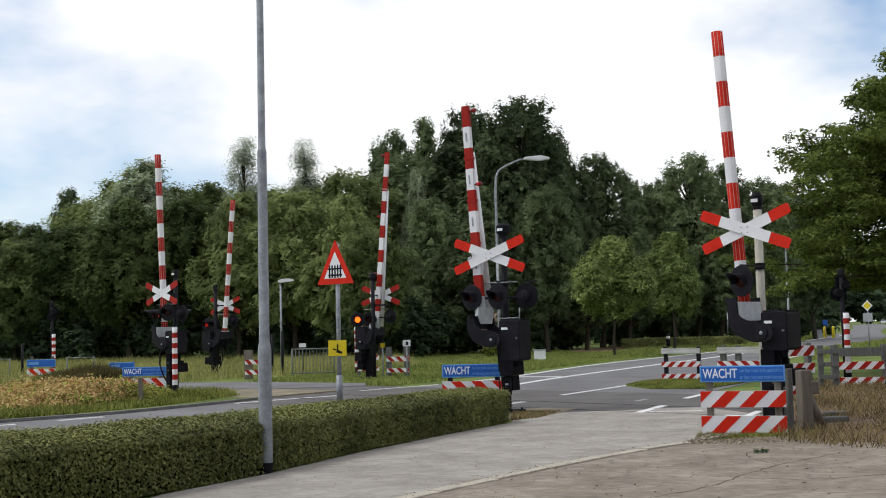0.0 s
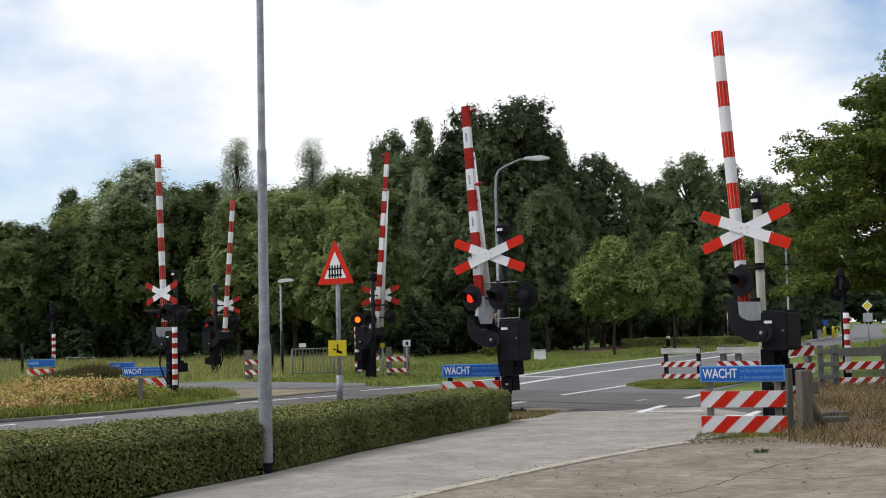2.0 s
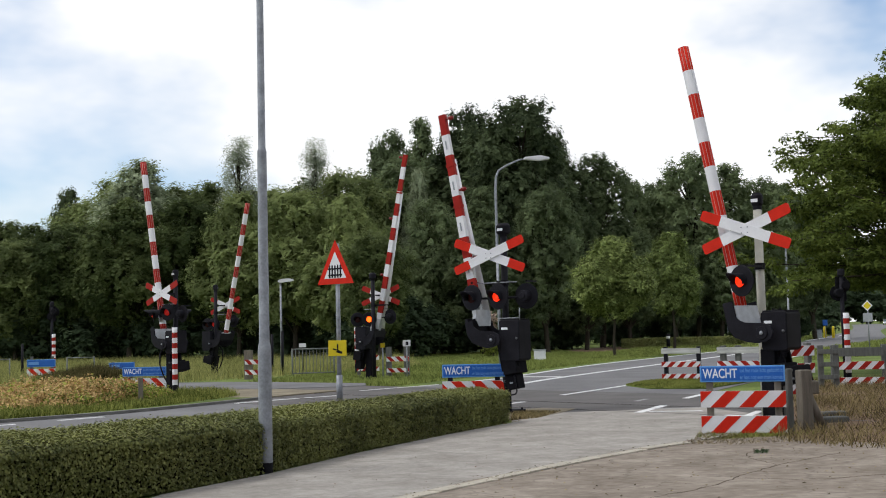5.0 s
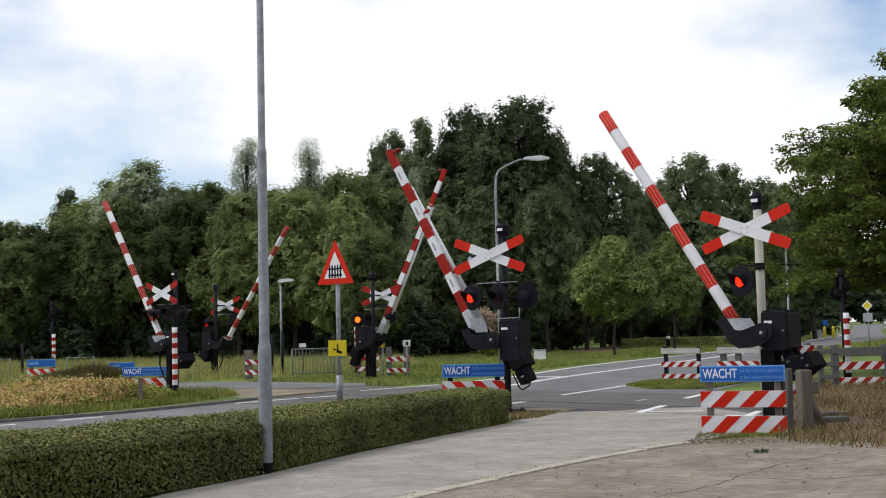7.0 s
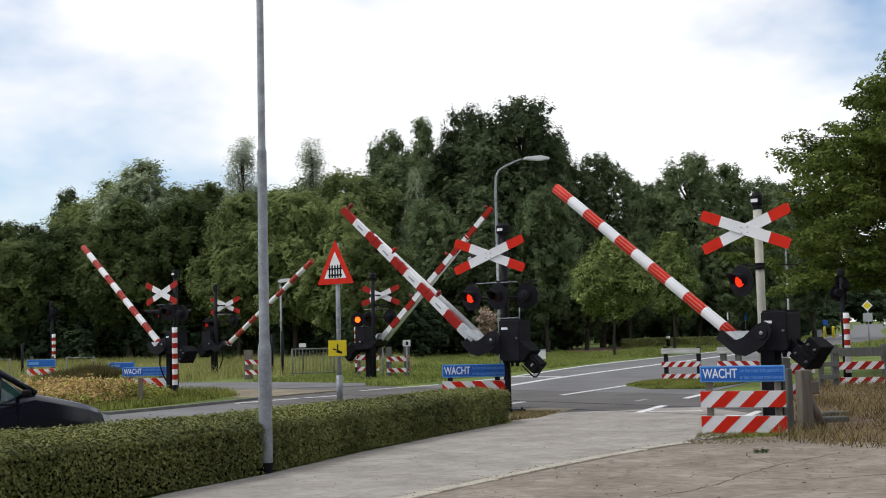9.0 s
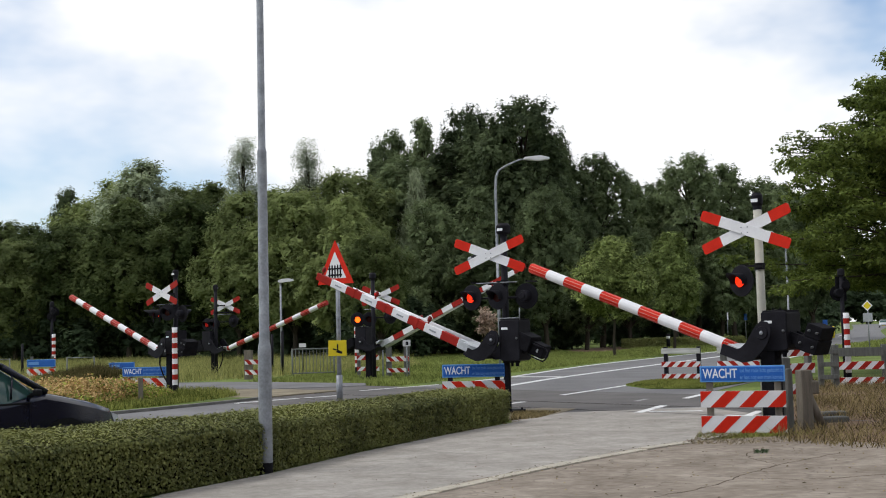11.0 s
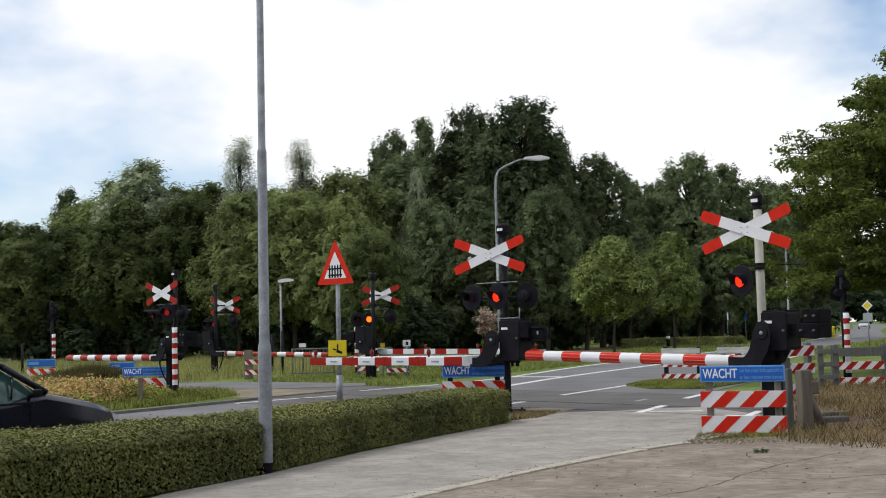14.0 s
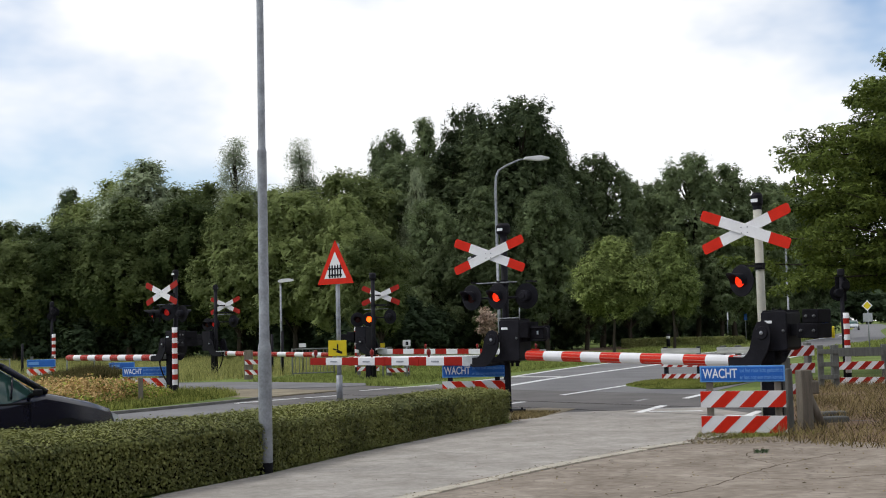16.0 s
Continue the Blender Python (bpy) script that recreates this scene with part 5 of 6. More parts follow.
        for x in (1.28, -1.32):
            wh = part("wheel", shape(lathe, [(0.2, -0.1), (0.29, -0.1), (0.31, -0.06), (0.31, 0.06), (0.29, 0.1), (0.2, 0.1)], (x, sg * 0.8, 0.31), "Y", 24), TYRE, t)
            part("rim", shape(lathe, [(0.0, -0.06), (0.1, -0.085), (0.2, -0.1), (0.2, 0.1), (0.1, 0.085), (0.0, 0.06)], (x, sg * 0.8, 0.31), "Y", 16), GREYSTEEL, wh)
            bm = bmesh.new()
            kk = 14
            for i in range(kk):
                a0, a1 = math.pi * i / kk, math.pi * (i + 1) / kk
                vs = [bm.verts.new((x + rr * math.cos(a), sg * 0.872, 0.31 + rr * math.sin(a))) for a, rr in ((a0, 0.33), (a1, 0.33), (a1, 0.37), (a0, 0.37))]
                bm.faces.new(vs)
            part("arch", bm, TRIM, wh)
            # flat black half disc painted in for the shade of a wheel opening
            bm = bmesh.new()
            vs = [bm.verts.new((x + 0.34 * math.cos(math.pi * i / kk), sg * 0.878, 0.31 + 0.34 * math.sin(math.pi * i / kk))) for i in range(kk + 1)]
            bm.faces.new(vs)
            part("arch_shade_disc", bm, TRIM, wh)
    part("grille", boxes((2.1, 2.14, -0.4, 0.4, 0.36, 0.44), bevel=0.005), TRIM, t)
    part("number_plate", boxes((2.14, 2.15, -0.26, 0.26, 0.28, 0.35)), YELLOW, t)
    return t


HEAD = math.degrees(math.atan2(0.84, 0.54))
CAR = car(pose(-20, -12, 0.012, 0, 0, HEAD), CAR_PAINT, "dark blue hatchback waiting before the level crossing")
FAR_CAR = car(pose(60, 160, 0.012, 0, 0, -115), SILVER, "small silver car far down the road")
# ---- hedge
rng = np.random.default_rng(7)
HEDGE_LINE = smooth_line([(-8.2, 1.5), (-5.2, 6.6), (-2.67, 10.98), (-1.9, 12.36), (-1.06, 14.36), (0.0, 16.45), (1.0, 18.35)], 10)
acc = [0.0]
for p, q in zip(HEDGE_LINE, HEDGE_LINE[1:]):
    acc.append(acc[-1] + (q - p).length)
HW = 1.3


def hedge_height(s):
    f = s / acc[-1]
    return 0.62 - 0.12 * max(0.0, min(1.0, (f - 0.4) / 0.4))


def hedge_ring(s, k):
    """A point of the hedge's rounded section: k from 0 (front foot) over the top to 1 (back foot)."""
    p = at_length(HEDGE_LINE, acc, s)
    q, p0 = at_length(HEDGE_LINE, acc, min(s + 0.2, acc[-1])), at_length(HEDGE_LINE, acc, max(0, s - 0.2))
    d = (q - p0).normalized()
    nrm = Vector((-d.y, d.x))
    h = hedge_height(s) + 0.022 * noise.noise(Vector((p.x * 1.7, p.y * 1.7, 3.1))) + 0.02 * noise.noise(Vector((p.x * 6, p.y * 6, 1.1)))
    prof = [(0.03, 0.0), (0.0, h * 0.5), (0.0, h * 0.88), (0.05, h * 0.99), (0.3, h * 1.05), (0.62, h * 1.09), (0.93, h * 1.04), (0.98, h * 0.85), (0.97, 0.0)]
    f = k * (len(prof) - 1)
    i = min(int(f), len(prof) - 2)
    u = prof[i][0] + (prof[i + 1][0] - prof[i][0]) * (f - i)
    z = prof[i][1] + (prof[i + 1][1] - prof[i][1]) * (f - i)
    w = HW * (1.0 - 0.28 * max(0.0, s / acc[-1] - 0.6) / 0.4) * u
    wob = 0.03 * noise.noise(Vector((p.x * 2.2, p.y * 2.2, z * 3)))
    c = p + nrm * (w + wob)
    lift = max(0.0, min(1.0, (z / h - 0.86) / 0.14))
    side = -1.0 if u < 0.5 else 1.0
    out = Vector((nrm.x * side * (1 - lift), nrm.y * side * (1 - lift), 0.08 + lift))
    return Vector((c.x, c.y, z)), out


hedge = thing("hedge", pose(0, 0, 0), "long low clipped green hedge between path and road", "hedge")
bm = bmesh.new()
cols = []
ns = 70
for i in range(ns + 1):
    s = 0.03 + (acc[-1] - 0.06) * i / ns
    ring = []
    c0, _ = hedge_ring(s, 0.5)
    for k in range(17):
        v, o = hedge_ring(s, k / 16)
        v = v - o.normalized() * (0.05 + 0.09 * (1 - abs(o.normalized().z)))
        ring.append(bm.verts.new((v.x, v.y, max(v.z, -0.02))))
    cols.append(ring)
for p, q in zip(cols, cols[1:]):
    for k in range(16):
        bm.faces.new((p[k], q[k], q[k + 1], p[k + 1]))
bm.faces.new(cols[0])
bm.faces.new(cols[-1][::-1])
part("dark_core", bm, HEDGE_CORE, hedge)
n_leaf = 170000
cs, no = np.zeros((n_leaf, 3)), np.zeros((n_leaf, 3))
ss = acc[-1] * (0.12 + 0.88 * rng.random(n_leaf) ** 0.9)
kk = rng.random(n_leaf) * 0.84
grid_s = np.linspace(0, acc[-1], 240)
grid_k = np.linspace(0, 1, 41)
tab = [[hedge_ring(a, b) for b in grid_k] for a in grid_s]
tp = np.array([[tuple(c[0]) for c in r] for r in tab])
tn = np.array([[tuple(c[1]) for c in r] for r in tab])
fi = np.clip(ss / acc[-1] * 239, 0, 238.999)
fk = np.clip(kk * 40, 0, 39.999)
i0, k0 = fi.astype(int), fk.astype(int)
a, b = (fi - i0)[:, None], (fk - k0)[:, None]
mixp = lambda tt: (tt[i0, k0] * (1 - a) * (1 - b) + tt[i0 + 1, k0] * a * (1 - b) + tt[i0, k0 + 1] * (1 - a) * b + tt[i0 + 1, k0 + 1] * a * b)
cs, no = mixp(tp), mixp(tn)
no /= np.linalg.norm(no, axis=1, keepdims=True)
flank = 1 - np.abs(no[:, 2:])
cs = cs + no * (rng.normal(0.0, 0.018, n_leaf)[:, None] - flank * rng.uniform(0, 0.085, (n_leaf, 1)))
shoot = (no[:, 2] > 0.8) & (rng.random(n_leaf) < 0.05)
cs[shoot, 2] += rng.uniform(0.005, 0.035, shoot.sum())
end = rng.random(n_leaf) < 0.035
kz = rng.random(end.sum())
ends = np.array([tuple(hedge_ring(acc[-1], 0.05)[0].lerp(hedge_ring(acc[-1], 0.95)[0], t)) for t in kz])
ends[:, 2] = rng.random(end.sum()) * hedge_height(acc[-1]) * 0.97
cs[end] = ends + rng.normal(0, 0.02, (end.sum(), 3))
cs[:, 2] = np.maximum(cs[:, 2], 0.03)
lf = new("leaves", leaf_mesh("hedge_leaves", cs, no + rng.normal(0, 1, (n_leaf, 3)) * (0.2 + 0.3 * flank), rng.uniform(0.022, 0.045, n_leaf), HEDGE, rng, 0.62))
lf.parent = hedge


# ---- trees
def make_tree(name, height, width, base, leaf_mat, seed, sprays=800, per=34, leaf=0.24, n_lobes=20, label="", form="round", trunk_r=None, category="tree", group="wood behind the crossing", m=None, reach=0.6, sky=0.8):
    """A tapered trunk, limbs into overlapping lobes, and a crown of leafy sprays on the lobes."""
    rng = np.random.default_rng(seed)
    t = thing(name, m if m is not None else pose(0, 0, 0), label, category, group)
    r0 = trunk_r or height * 0.016
    bm = bmesh.new()
    pts = [Vector((0, 0, -0.2))]
    for i in range(1, 7):
        pts.append(Vector((rng.normal(0, 0.01) * height, rng.normal(0, 0.01) * height, height * 0.86 * i / 6)))
    for i, (p, q) in enumerate(zip(pts, pts[1:])):
        tube(bm, p, q, r0 * (1.15 - 0.17 * i), r0 * (1.15 - 0.17 * (i + 1)), 9, False)
    lobes = []
    tall = {"round": 0.74, "egg": 0.8, "plume": 1.9}[form]
    for i in range(n_lobes):
        zf = (i + 0.5) / n_lobes
        if form == "round":
            prof = math.sqrt(max(0.08, 1 - (2 * zf - 0.92) ** 2 / 1.4))
        elif form == "egg":
            prof = max(0.2, math.sin(math.pi * min(1, zf * 0.76 + 0.24)))
        else:
            prof = max(0.06, 1.0 - 1.0 * zf)
        ang = i * 2.399 + rng.normal(0, 0.4)
        rad = width * 0.5 * prof * (0.3 + 0.42 * rng.random())
        r = width * (0.15 + 0.07 * rng.random()) * (0.55 + 0.45 * prof)
        if i == n_lobes - 1:
            rad *= 0.3
        z = base + r * 0.6 + (height - base - r * tall - r * 0.6) * zf ** 0.92
        lobes.append((rad * math.cos(ang), rad * math.sin(ang), z, r, r * tall))
        c = Vector(lobes[-1][:3])
        start = pts[min(6, max(1, int(6 * min(0.95, (z - 0.4 * rad - width * 0.08) / (height * 0.86)))))]
        mid = start.lerp(c, 0.55) + Vector((0, 0, 0.05 * rad))
        tube(bm, start, mid, r0 * 0.36, r0 * 0.22, 5, False)
        tube(bm, mid, c, r0 * 0.22, r0 * 0.1, 5, False)
        for _ in range(4):
            d = Vector(rng.normal(0, 1, 3)).normalized()
            tube(bm, c, c + Vector((d.x * r, d.y * r, abs(d.z) * r * tall)) * 0.95, r0 * 0.08, r0 * 0.02, 3, False)
    part("trunk", bm, BARK, t)
    lob = np.array(lobes)
    n = sprays * 3
    pick = rng.choice(len(lob), n, p=lob[:, 3] ** 2 / (lob[:, 3] ** 2).sum())
    d = rng.normal(size=(n, 3)) + np.array([0, 0, 0.2])
    d /= np.linalg.norm(d, axis=1, keepdims=True)
    rr = lob[pick][:, [3, 3, 4]]
    bumpy = 1 + 0.24 * np.sin(d[:, :1] * 6 + pick[:, None]) * np.sin(d[:, 1:2] * 6 + pick[:, None] * 2) * np.sin(d[:, 2:] * 5)
    p = lob[pick][:, :3] + d * rr * bumpy
    free = np.ones(n, bool)
    for j, (x, y, z, r, rv) in enumerate(lobes):
        e = (p - np.array([x, y, z])) / np.array([r, r, rv])
        free &= (pick == j) | ((e ** 2).sum(1) > 0.66)
    sel = np.nonzero(free)[0][:sprays]
    p, d, rr = p[sel], d[sel], rr[sel]
    k = len(sel)
    way = d * 0.7 + np.array([0, 0, 0.3 if form != "plume" else 0.9]) + rng.normal(0, 0.45, (k, 3))
    way /= np.linalg.norm(way, axis=1, keepdims=True)
    lng = reach * rng.uniform(0.35, 1.15, k) * np.where(rng.random(k) < 0.12, 1.5, 1.0)
    u = rng.random((k, per, 1)) ** 1.2
    cs = p[:, None] - (d * rr * 0.1)[:, None] + way[:, None] * lng[:, None, None] * u + rng.normal(0, 0.3 * reach, (k, per, 3)) * (1.1 - 0.6 * u)
    ns = np.repeat(d[:, None] * 0.5 + np.array([0, 0, sky]), per, 1) + rng.normal(0, 0.2, (k, per, 3))
    inner = rng.integers(0, k, k * per // 3)
    ci = p[inner] - d[inner] * rr[inner] * rng.uniform(0.12, 0.6, (len(inner), 1)) + rng.normal(0, 0.3 * reach, (len(inner), 3))
    outer = k * per
    cs = np.concatenate([cs.reshape(-1, 3), ci])
    ns = np.concatenate([ns.reshape(-1, 3), d[inner] * 0.8 + np.array([0, 0, 0.4]) + rng.normal(0, 0.3, ci.shape)])
    sizes = rng.uniform(0.65, 1.3, len(cs)) * leaf
    if form != "plume":
        sizes[outer:] *= 2.1
    keep = (cs[:, 2] > 0.05) & (cs[:, 2] < height * 1.01)
    cr = new("crown", leaf_mesh("crown", cs[keep], ns[keep], sizes[keep], leaf_mat, rng, 0.75, corners=3))
    cr.parent = t
    return t


LAB_D = "tall dark green broadleaf tree at the wood's edge"
LAB_M = "mid green broadleaf tree in the wood"
LAB_P = "pale grey-green willow rising above the wood"
PROTO = {
    "D": make_tree("tree", 16.0, 8.6, 2.6, LEAF_DARK, 11, 900, 28, 0.23, 52, LAB_D),
    "E": make_tree("tree", 16.0, 7.6, 2.2, LEAF_DARK, 12, 900, 28, 0.23, 52, LAB_D, "egg"),
    "M": make_tree("tree", 12.0, 8.0, 2.4, LEAF_MID, 13, 900, 28, 0.2, 52, LAB_M),
    "N": make_tree("tree", 12.0, 8.8, 2.2, LEAF_MID, 14, 900, 28, 0.21, 52, LAB_M, "egg"),
    "P": make_tree("tree", 15.0, 4.9, 6.0, LEAF_PALE, 15, 680, 34, 0.13, 34, LAB_P, "plume", reach=0.8),
    "W": make_tree("tree", 13.0, 6.6, 2.4, LEAF_WILLOW, 17, 900, 30, 0.17, 46, "broad pale green willow among the darker trees", "egg"),
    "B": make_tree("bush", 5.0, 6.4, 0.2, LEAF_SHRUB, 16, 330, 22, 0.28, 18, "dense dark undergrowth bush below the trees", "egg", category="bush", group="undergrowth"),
}
HEIGHTS = {"D": 16.0, "E": 16.0, "M": 12.0, "N": 12.0, "P": 15.0, "W": 13.0, "B": 5.0}
FRONT_ROW = """
D,-2.5,79.0,13.6,1.05 E,0.8,78.0,14.0,1.10 D,3.9,77.5,15.0,1.00 E,7.1,78.0,13.9,1.00 M,-26.6,72.0,7.8,1.10 M,-23.0,72.0,8.8,1.10
    N,-19.1,70.0,9.9,1.00 M,-15.5,70.0,9.9,1.00 N,-12.1,68.0,9.9,0.90 M,-8.5,66.0,9.8,0.95 N,-5.4,64.0,9.1,0.90 M,-3.5,60.0,6.7,0.90
    D,-0.7,70.0,9.5,0.85 E,2.3,68.0,9.9,1.00 D,6.0,68.0,9.8,0.90 E,9.0,74.0,8.7,1.00 D,12.8,80.0,8.4,1.00 E,16.3,82.0,8.5,1.00
    D,20.0,84.0,9.0,1.00 E,24.5,90.0,8.6,1.00
"""
BACK_ROW = """
N,-33.5,88.0,10.6,1.10 N,-29.7,84.0,9.9,1.00 E,-32.6,100.0,14.6,0.75 M,-26.2,86.0,11.9,0.90 N,-23.5,84.0,13.0,1.00 W,-20.0,77.5,13.4,1.25
    M,-18.4,82.0,12.3,1.00 N,-15.8,80.0,12.1,0.90 P,-13.0,76.0,14.5,1.00 M,-11.9,78.0,11.5,0.90 P,-8.5,75.0,14.1,0.95 N,-9.0,76.0,11.6,1.00
    M,-6.1,74.0,11.9,0.90 E,-4.5,82.0,13.9,0.65 W,-1.7,75.5,12.1,0.45 D,-3.5,84.0,16.2,0.58 E,-1.2,82.0,16.7,0.58 D,2.0,80.0,17.1,0.62 D,5.4,76.0,16.8,0.82
    E,8.1,80.0,14.9,0.75 D,11.1,82.0,13.8,0.90 E,14.3,86.0,12.1,0.90 D,16.6,88.0,12.6,0.80 D,18.7,86.0,14.3,0.80 E,22.0,88.0,13.7,0.90
    D,24.9,90.0,12.8,0.90 E,28.4,96.0,13.0,0.90 D,31.2,98.0,12.7,0.90 D,36.0,140.0,13.0,1.00 E,43.0,160.0,14.0,1.00 D,54.0,190.0,14.0,1.00
"""
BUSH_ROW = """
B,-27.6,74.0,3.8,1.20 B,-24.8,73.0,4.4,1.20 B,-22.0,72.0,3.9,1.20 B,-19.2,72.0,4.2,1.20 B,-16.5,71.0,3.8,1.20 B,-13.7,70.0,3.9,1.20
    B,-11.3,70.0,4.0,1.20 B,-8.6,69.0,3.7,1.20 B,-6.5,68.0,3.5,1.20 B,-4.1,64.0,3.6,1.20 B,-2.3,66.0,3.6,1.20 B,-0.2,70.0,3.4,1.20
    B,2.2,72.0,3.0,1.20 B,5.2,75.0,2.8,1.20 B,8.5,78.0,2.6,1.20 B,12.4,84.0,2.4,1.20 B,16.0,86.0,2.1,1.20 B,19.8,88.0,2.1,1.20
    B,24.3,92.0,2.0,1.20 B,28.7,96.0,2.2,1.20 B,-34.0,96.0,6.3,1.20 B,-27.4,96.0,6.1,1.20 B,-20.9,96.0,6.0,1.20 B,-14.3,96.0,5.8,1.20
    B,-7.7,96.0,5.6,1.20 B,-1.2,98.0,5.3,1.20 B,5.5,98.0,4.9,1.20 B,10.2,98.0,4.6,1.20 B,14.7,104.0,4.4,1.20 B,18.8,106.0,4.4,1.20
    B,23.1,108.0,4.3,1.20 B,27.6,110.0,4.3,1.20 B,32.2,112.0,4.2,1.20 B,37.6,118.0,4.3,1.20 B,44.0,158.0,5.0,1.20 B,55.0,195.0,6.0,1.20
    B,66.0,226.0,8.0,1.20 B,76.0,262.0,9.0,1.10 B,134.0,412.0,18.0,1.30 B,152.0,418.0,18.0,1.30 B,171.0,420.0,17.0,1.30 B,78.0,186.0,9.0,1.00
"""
used, SWAY = set(), []
for row in (FRONT_ROW, BACK_ROW, BUSH_ROW):
    for i, item in enumerate(row.split()):
        kind, x, y, h, wk = item.split(",")
        x, y, h, wk = float(x), float(y), float(h), float(wk)
        k = h / HEIGHTS[kind]
        size = Vector((k * wk, k * wk, k))
        m = pose(x, y, 0, 0, 0, (i * 137.5) % 360)
        if kind in used:
            first = PROTO[kind].scale
            grown = copy_thing(PROTO[kind], m @ Matrix.Diagonal((size.x / first.x, size.y / first.y, size.z / first.z, 1)))
        else:
            grown = PROTO[kind]
            grown.matrix_basis = m @ Matrix.Diagonal((*size, 1))
            used.add(kind)
        if kind != "B":
            SWAY.append((grown, x, y, (i * 137.5) % 360, {"P": 2.1, "W": 0.9, "D": 0.45, "E": 0.5}.get(kind, 0.55), i * 1.7))
make_tree("tree", 5.8, 3.8, 2.0, LEAF_LIGHT, 31, 640, 44, 0.12, 34, "young fresh green street tree on the verge", "egg", 0.07, "tree", "young street trees", pose(8.15, 56.0, 0), 0.42, 0.6)
make_tree("tree", 6.9, 3.7, 2.1, LEAF_FRESH, 32, 560, 44, 0.125, 30, "young fresh green street tree on the verge", "egg", 0.08, "tree", "young street trees", pose(13.4, 68.0, 0), 0.45, 0.6)


def big_tree():
    """A spreading tree whose long layered boughs hang over the verge."""
    rng = np.random.default_rng(41)
    t = thing("tree", pose(14.2, 31.0, 0), "large spreading tree with layered light green boughs", "tree")
    bm = bmesh.new()
    tube(bm, (0, 0, -0.2), (0.1, 0, 2.2), 0.36, 0.28, 12, False)
    tube(bm, (0.1, 0, 2.2), (0, 0.1, 6.0), 0.28, 0.18, 12, False)
    tube(bm, (0, 0.1, 6.0), (0.1, 0.1, 9.3), 0.18, 0.05, 10, False)
    cs, ns = [], []
    n_b = 190
    for i in range(n_b):
        f = (i + 0.5) / n_b
        z = 2.4 + 7.4 * f
        ang = i * 2.399 + rng.normal(0, 0.25)
        full = 6.6 if z < 5.0 else 6.6 - 5.0 * (z - 5.0) / 3.9
        reach = max(0.7, full) * (0.62 + 0.4 * rng.random())
        d = Vector((math.cos(ang), math.sin(ang), 0))
        a = Vector((0, 0, max(2.2, z - reach * 0.18)))
        e = Vector((0, 0, z)) + d * reach + Vector((0, 0, rng.normal(0.1, 0.3)))
        mid = a.lerp(e, 0.5) + Vector((0, 0, 0.3))
        tube(bm, a, mid, 0.05 * (1.2 - f), 0.028 * (1.2 - f), 5, False)
        tube(bm, mid, e, 0.028 * (1.2 - f), 0.008, 4, False)
        sideways = Vector((-d.y, d.x, 0))
        for k in range(9):
            g = 0.35 + 0.67 * (k + rng.random()) / 9
            c = (a.lerp(mid, g * 2) if g < 0.5 else mid.lerp(e, g * 2 - 1)) + sideways * rng.normal(0, 0.42) * (1.25 - 0.7 * g) + Vector((0, 0, rng.normal(-0.05, 0.14)))
            r = 0.48 * (1.2 - 0.5 * g) * (0.6 + 0.7 * rng.random())
            n = int(760 * r * r) + 16
            dd = rng.normal(size=(n, 3))
            dd /= np.linalg.norm(dd, axis=1, keepdims=True)
            cs.append(np.array(c) + dd * (r * rng.random(n) ** 0.4)[:, None] * np.array([1.3, 1.3, 0.5]))
            ns.append(np.array([0, 0, 0.75]) + dd * 0.6 + rng.normal(0, 0.45, (n, 3)))
    part("trunk", bm, BARK, t)
    for k in range(6):
        own = [j for j in range(len(cs)) if (j // 9) % 6 == k]
        c, n = np.concatenate([cs[j] for j in own]), np.concatenate([ns[j] for j in own])
        crown = new("bough_leaves", leaf_mesh("bough_leaves", c, n, rng.uniform(0.1, 0.19, len(c)), LEAF_YELLOW, rng, 0.6, corners=3))
        crown.parent = t
        BOUGHS.append((crown, k * 1.1))


BOUGHS = []
big_tree()
make_tree("bush", 2.7, 1.5, 0.9, SHRUB_PINK, 44, 60, 26, 0.1, 8, "sparse shrub with dry pinkish blossom at the wood's edge", "round", 0.03, "bush", "undergrowth", pose(2.25, 62.0, 0), 0.3)
make_tree("bush", 1.1, 1.3, 0.1, SHRUB_G, 45, 50, 26, 0.1, 8, "low bright green bush at the wood's edge", "egg", 0.03, "bush", "undergrowth", pose(2.5, 61.0, 0), 0.3)


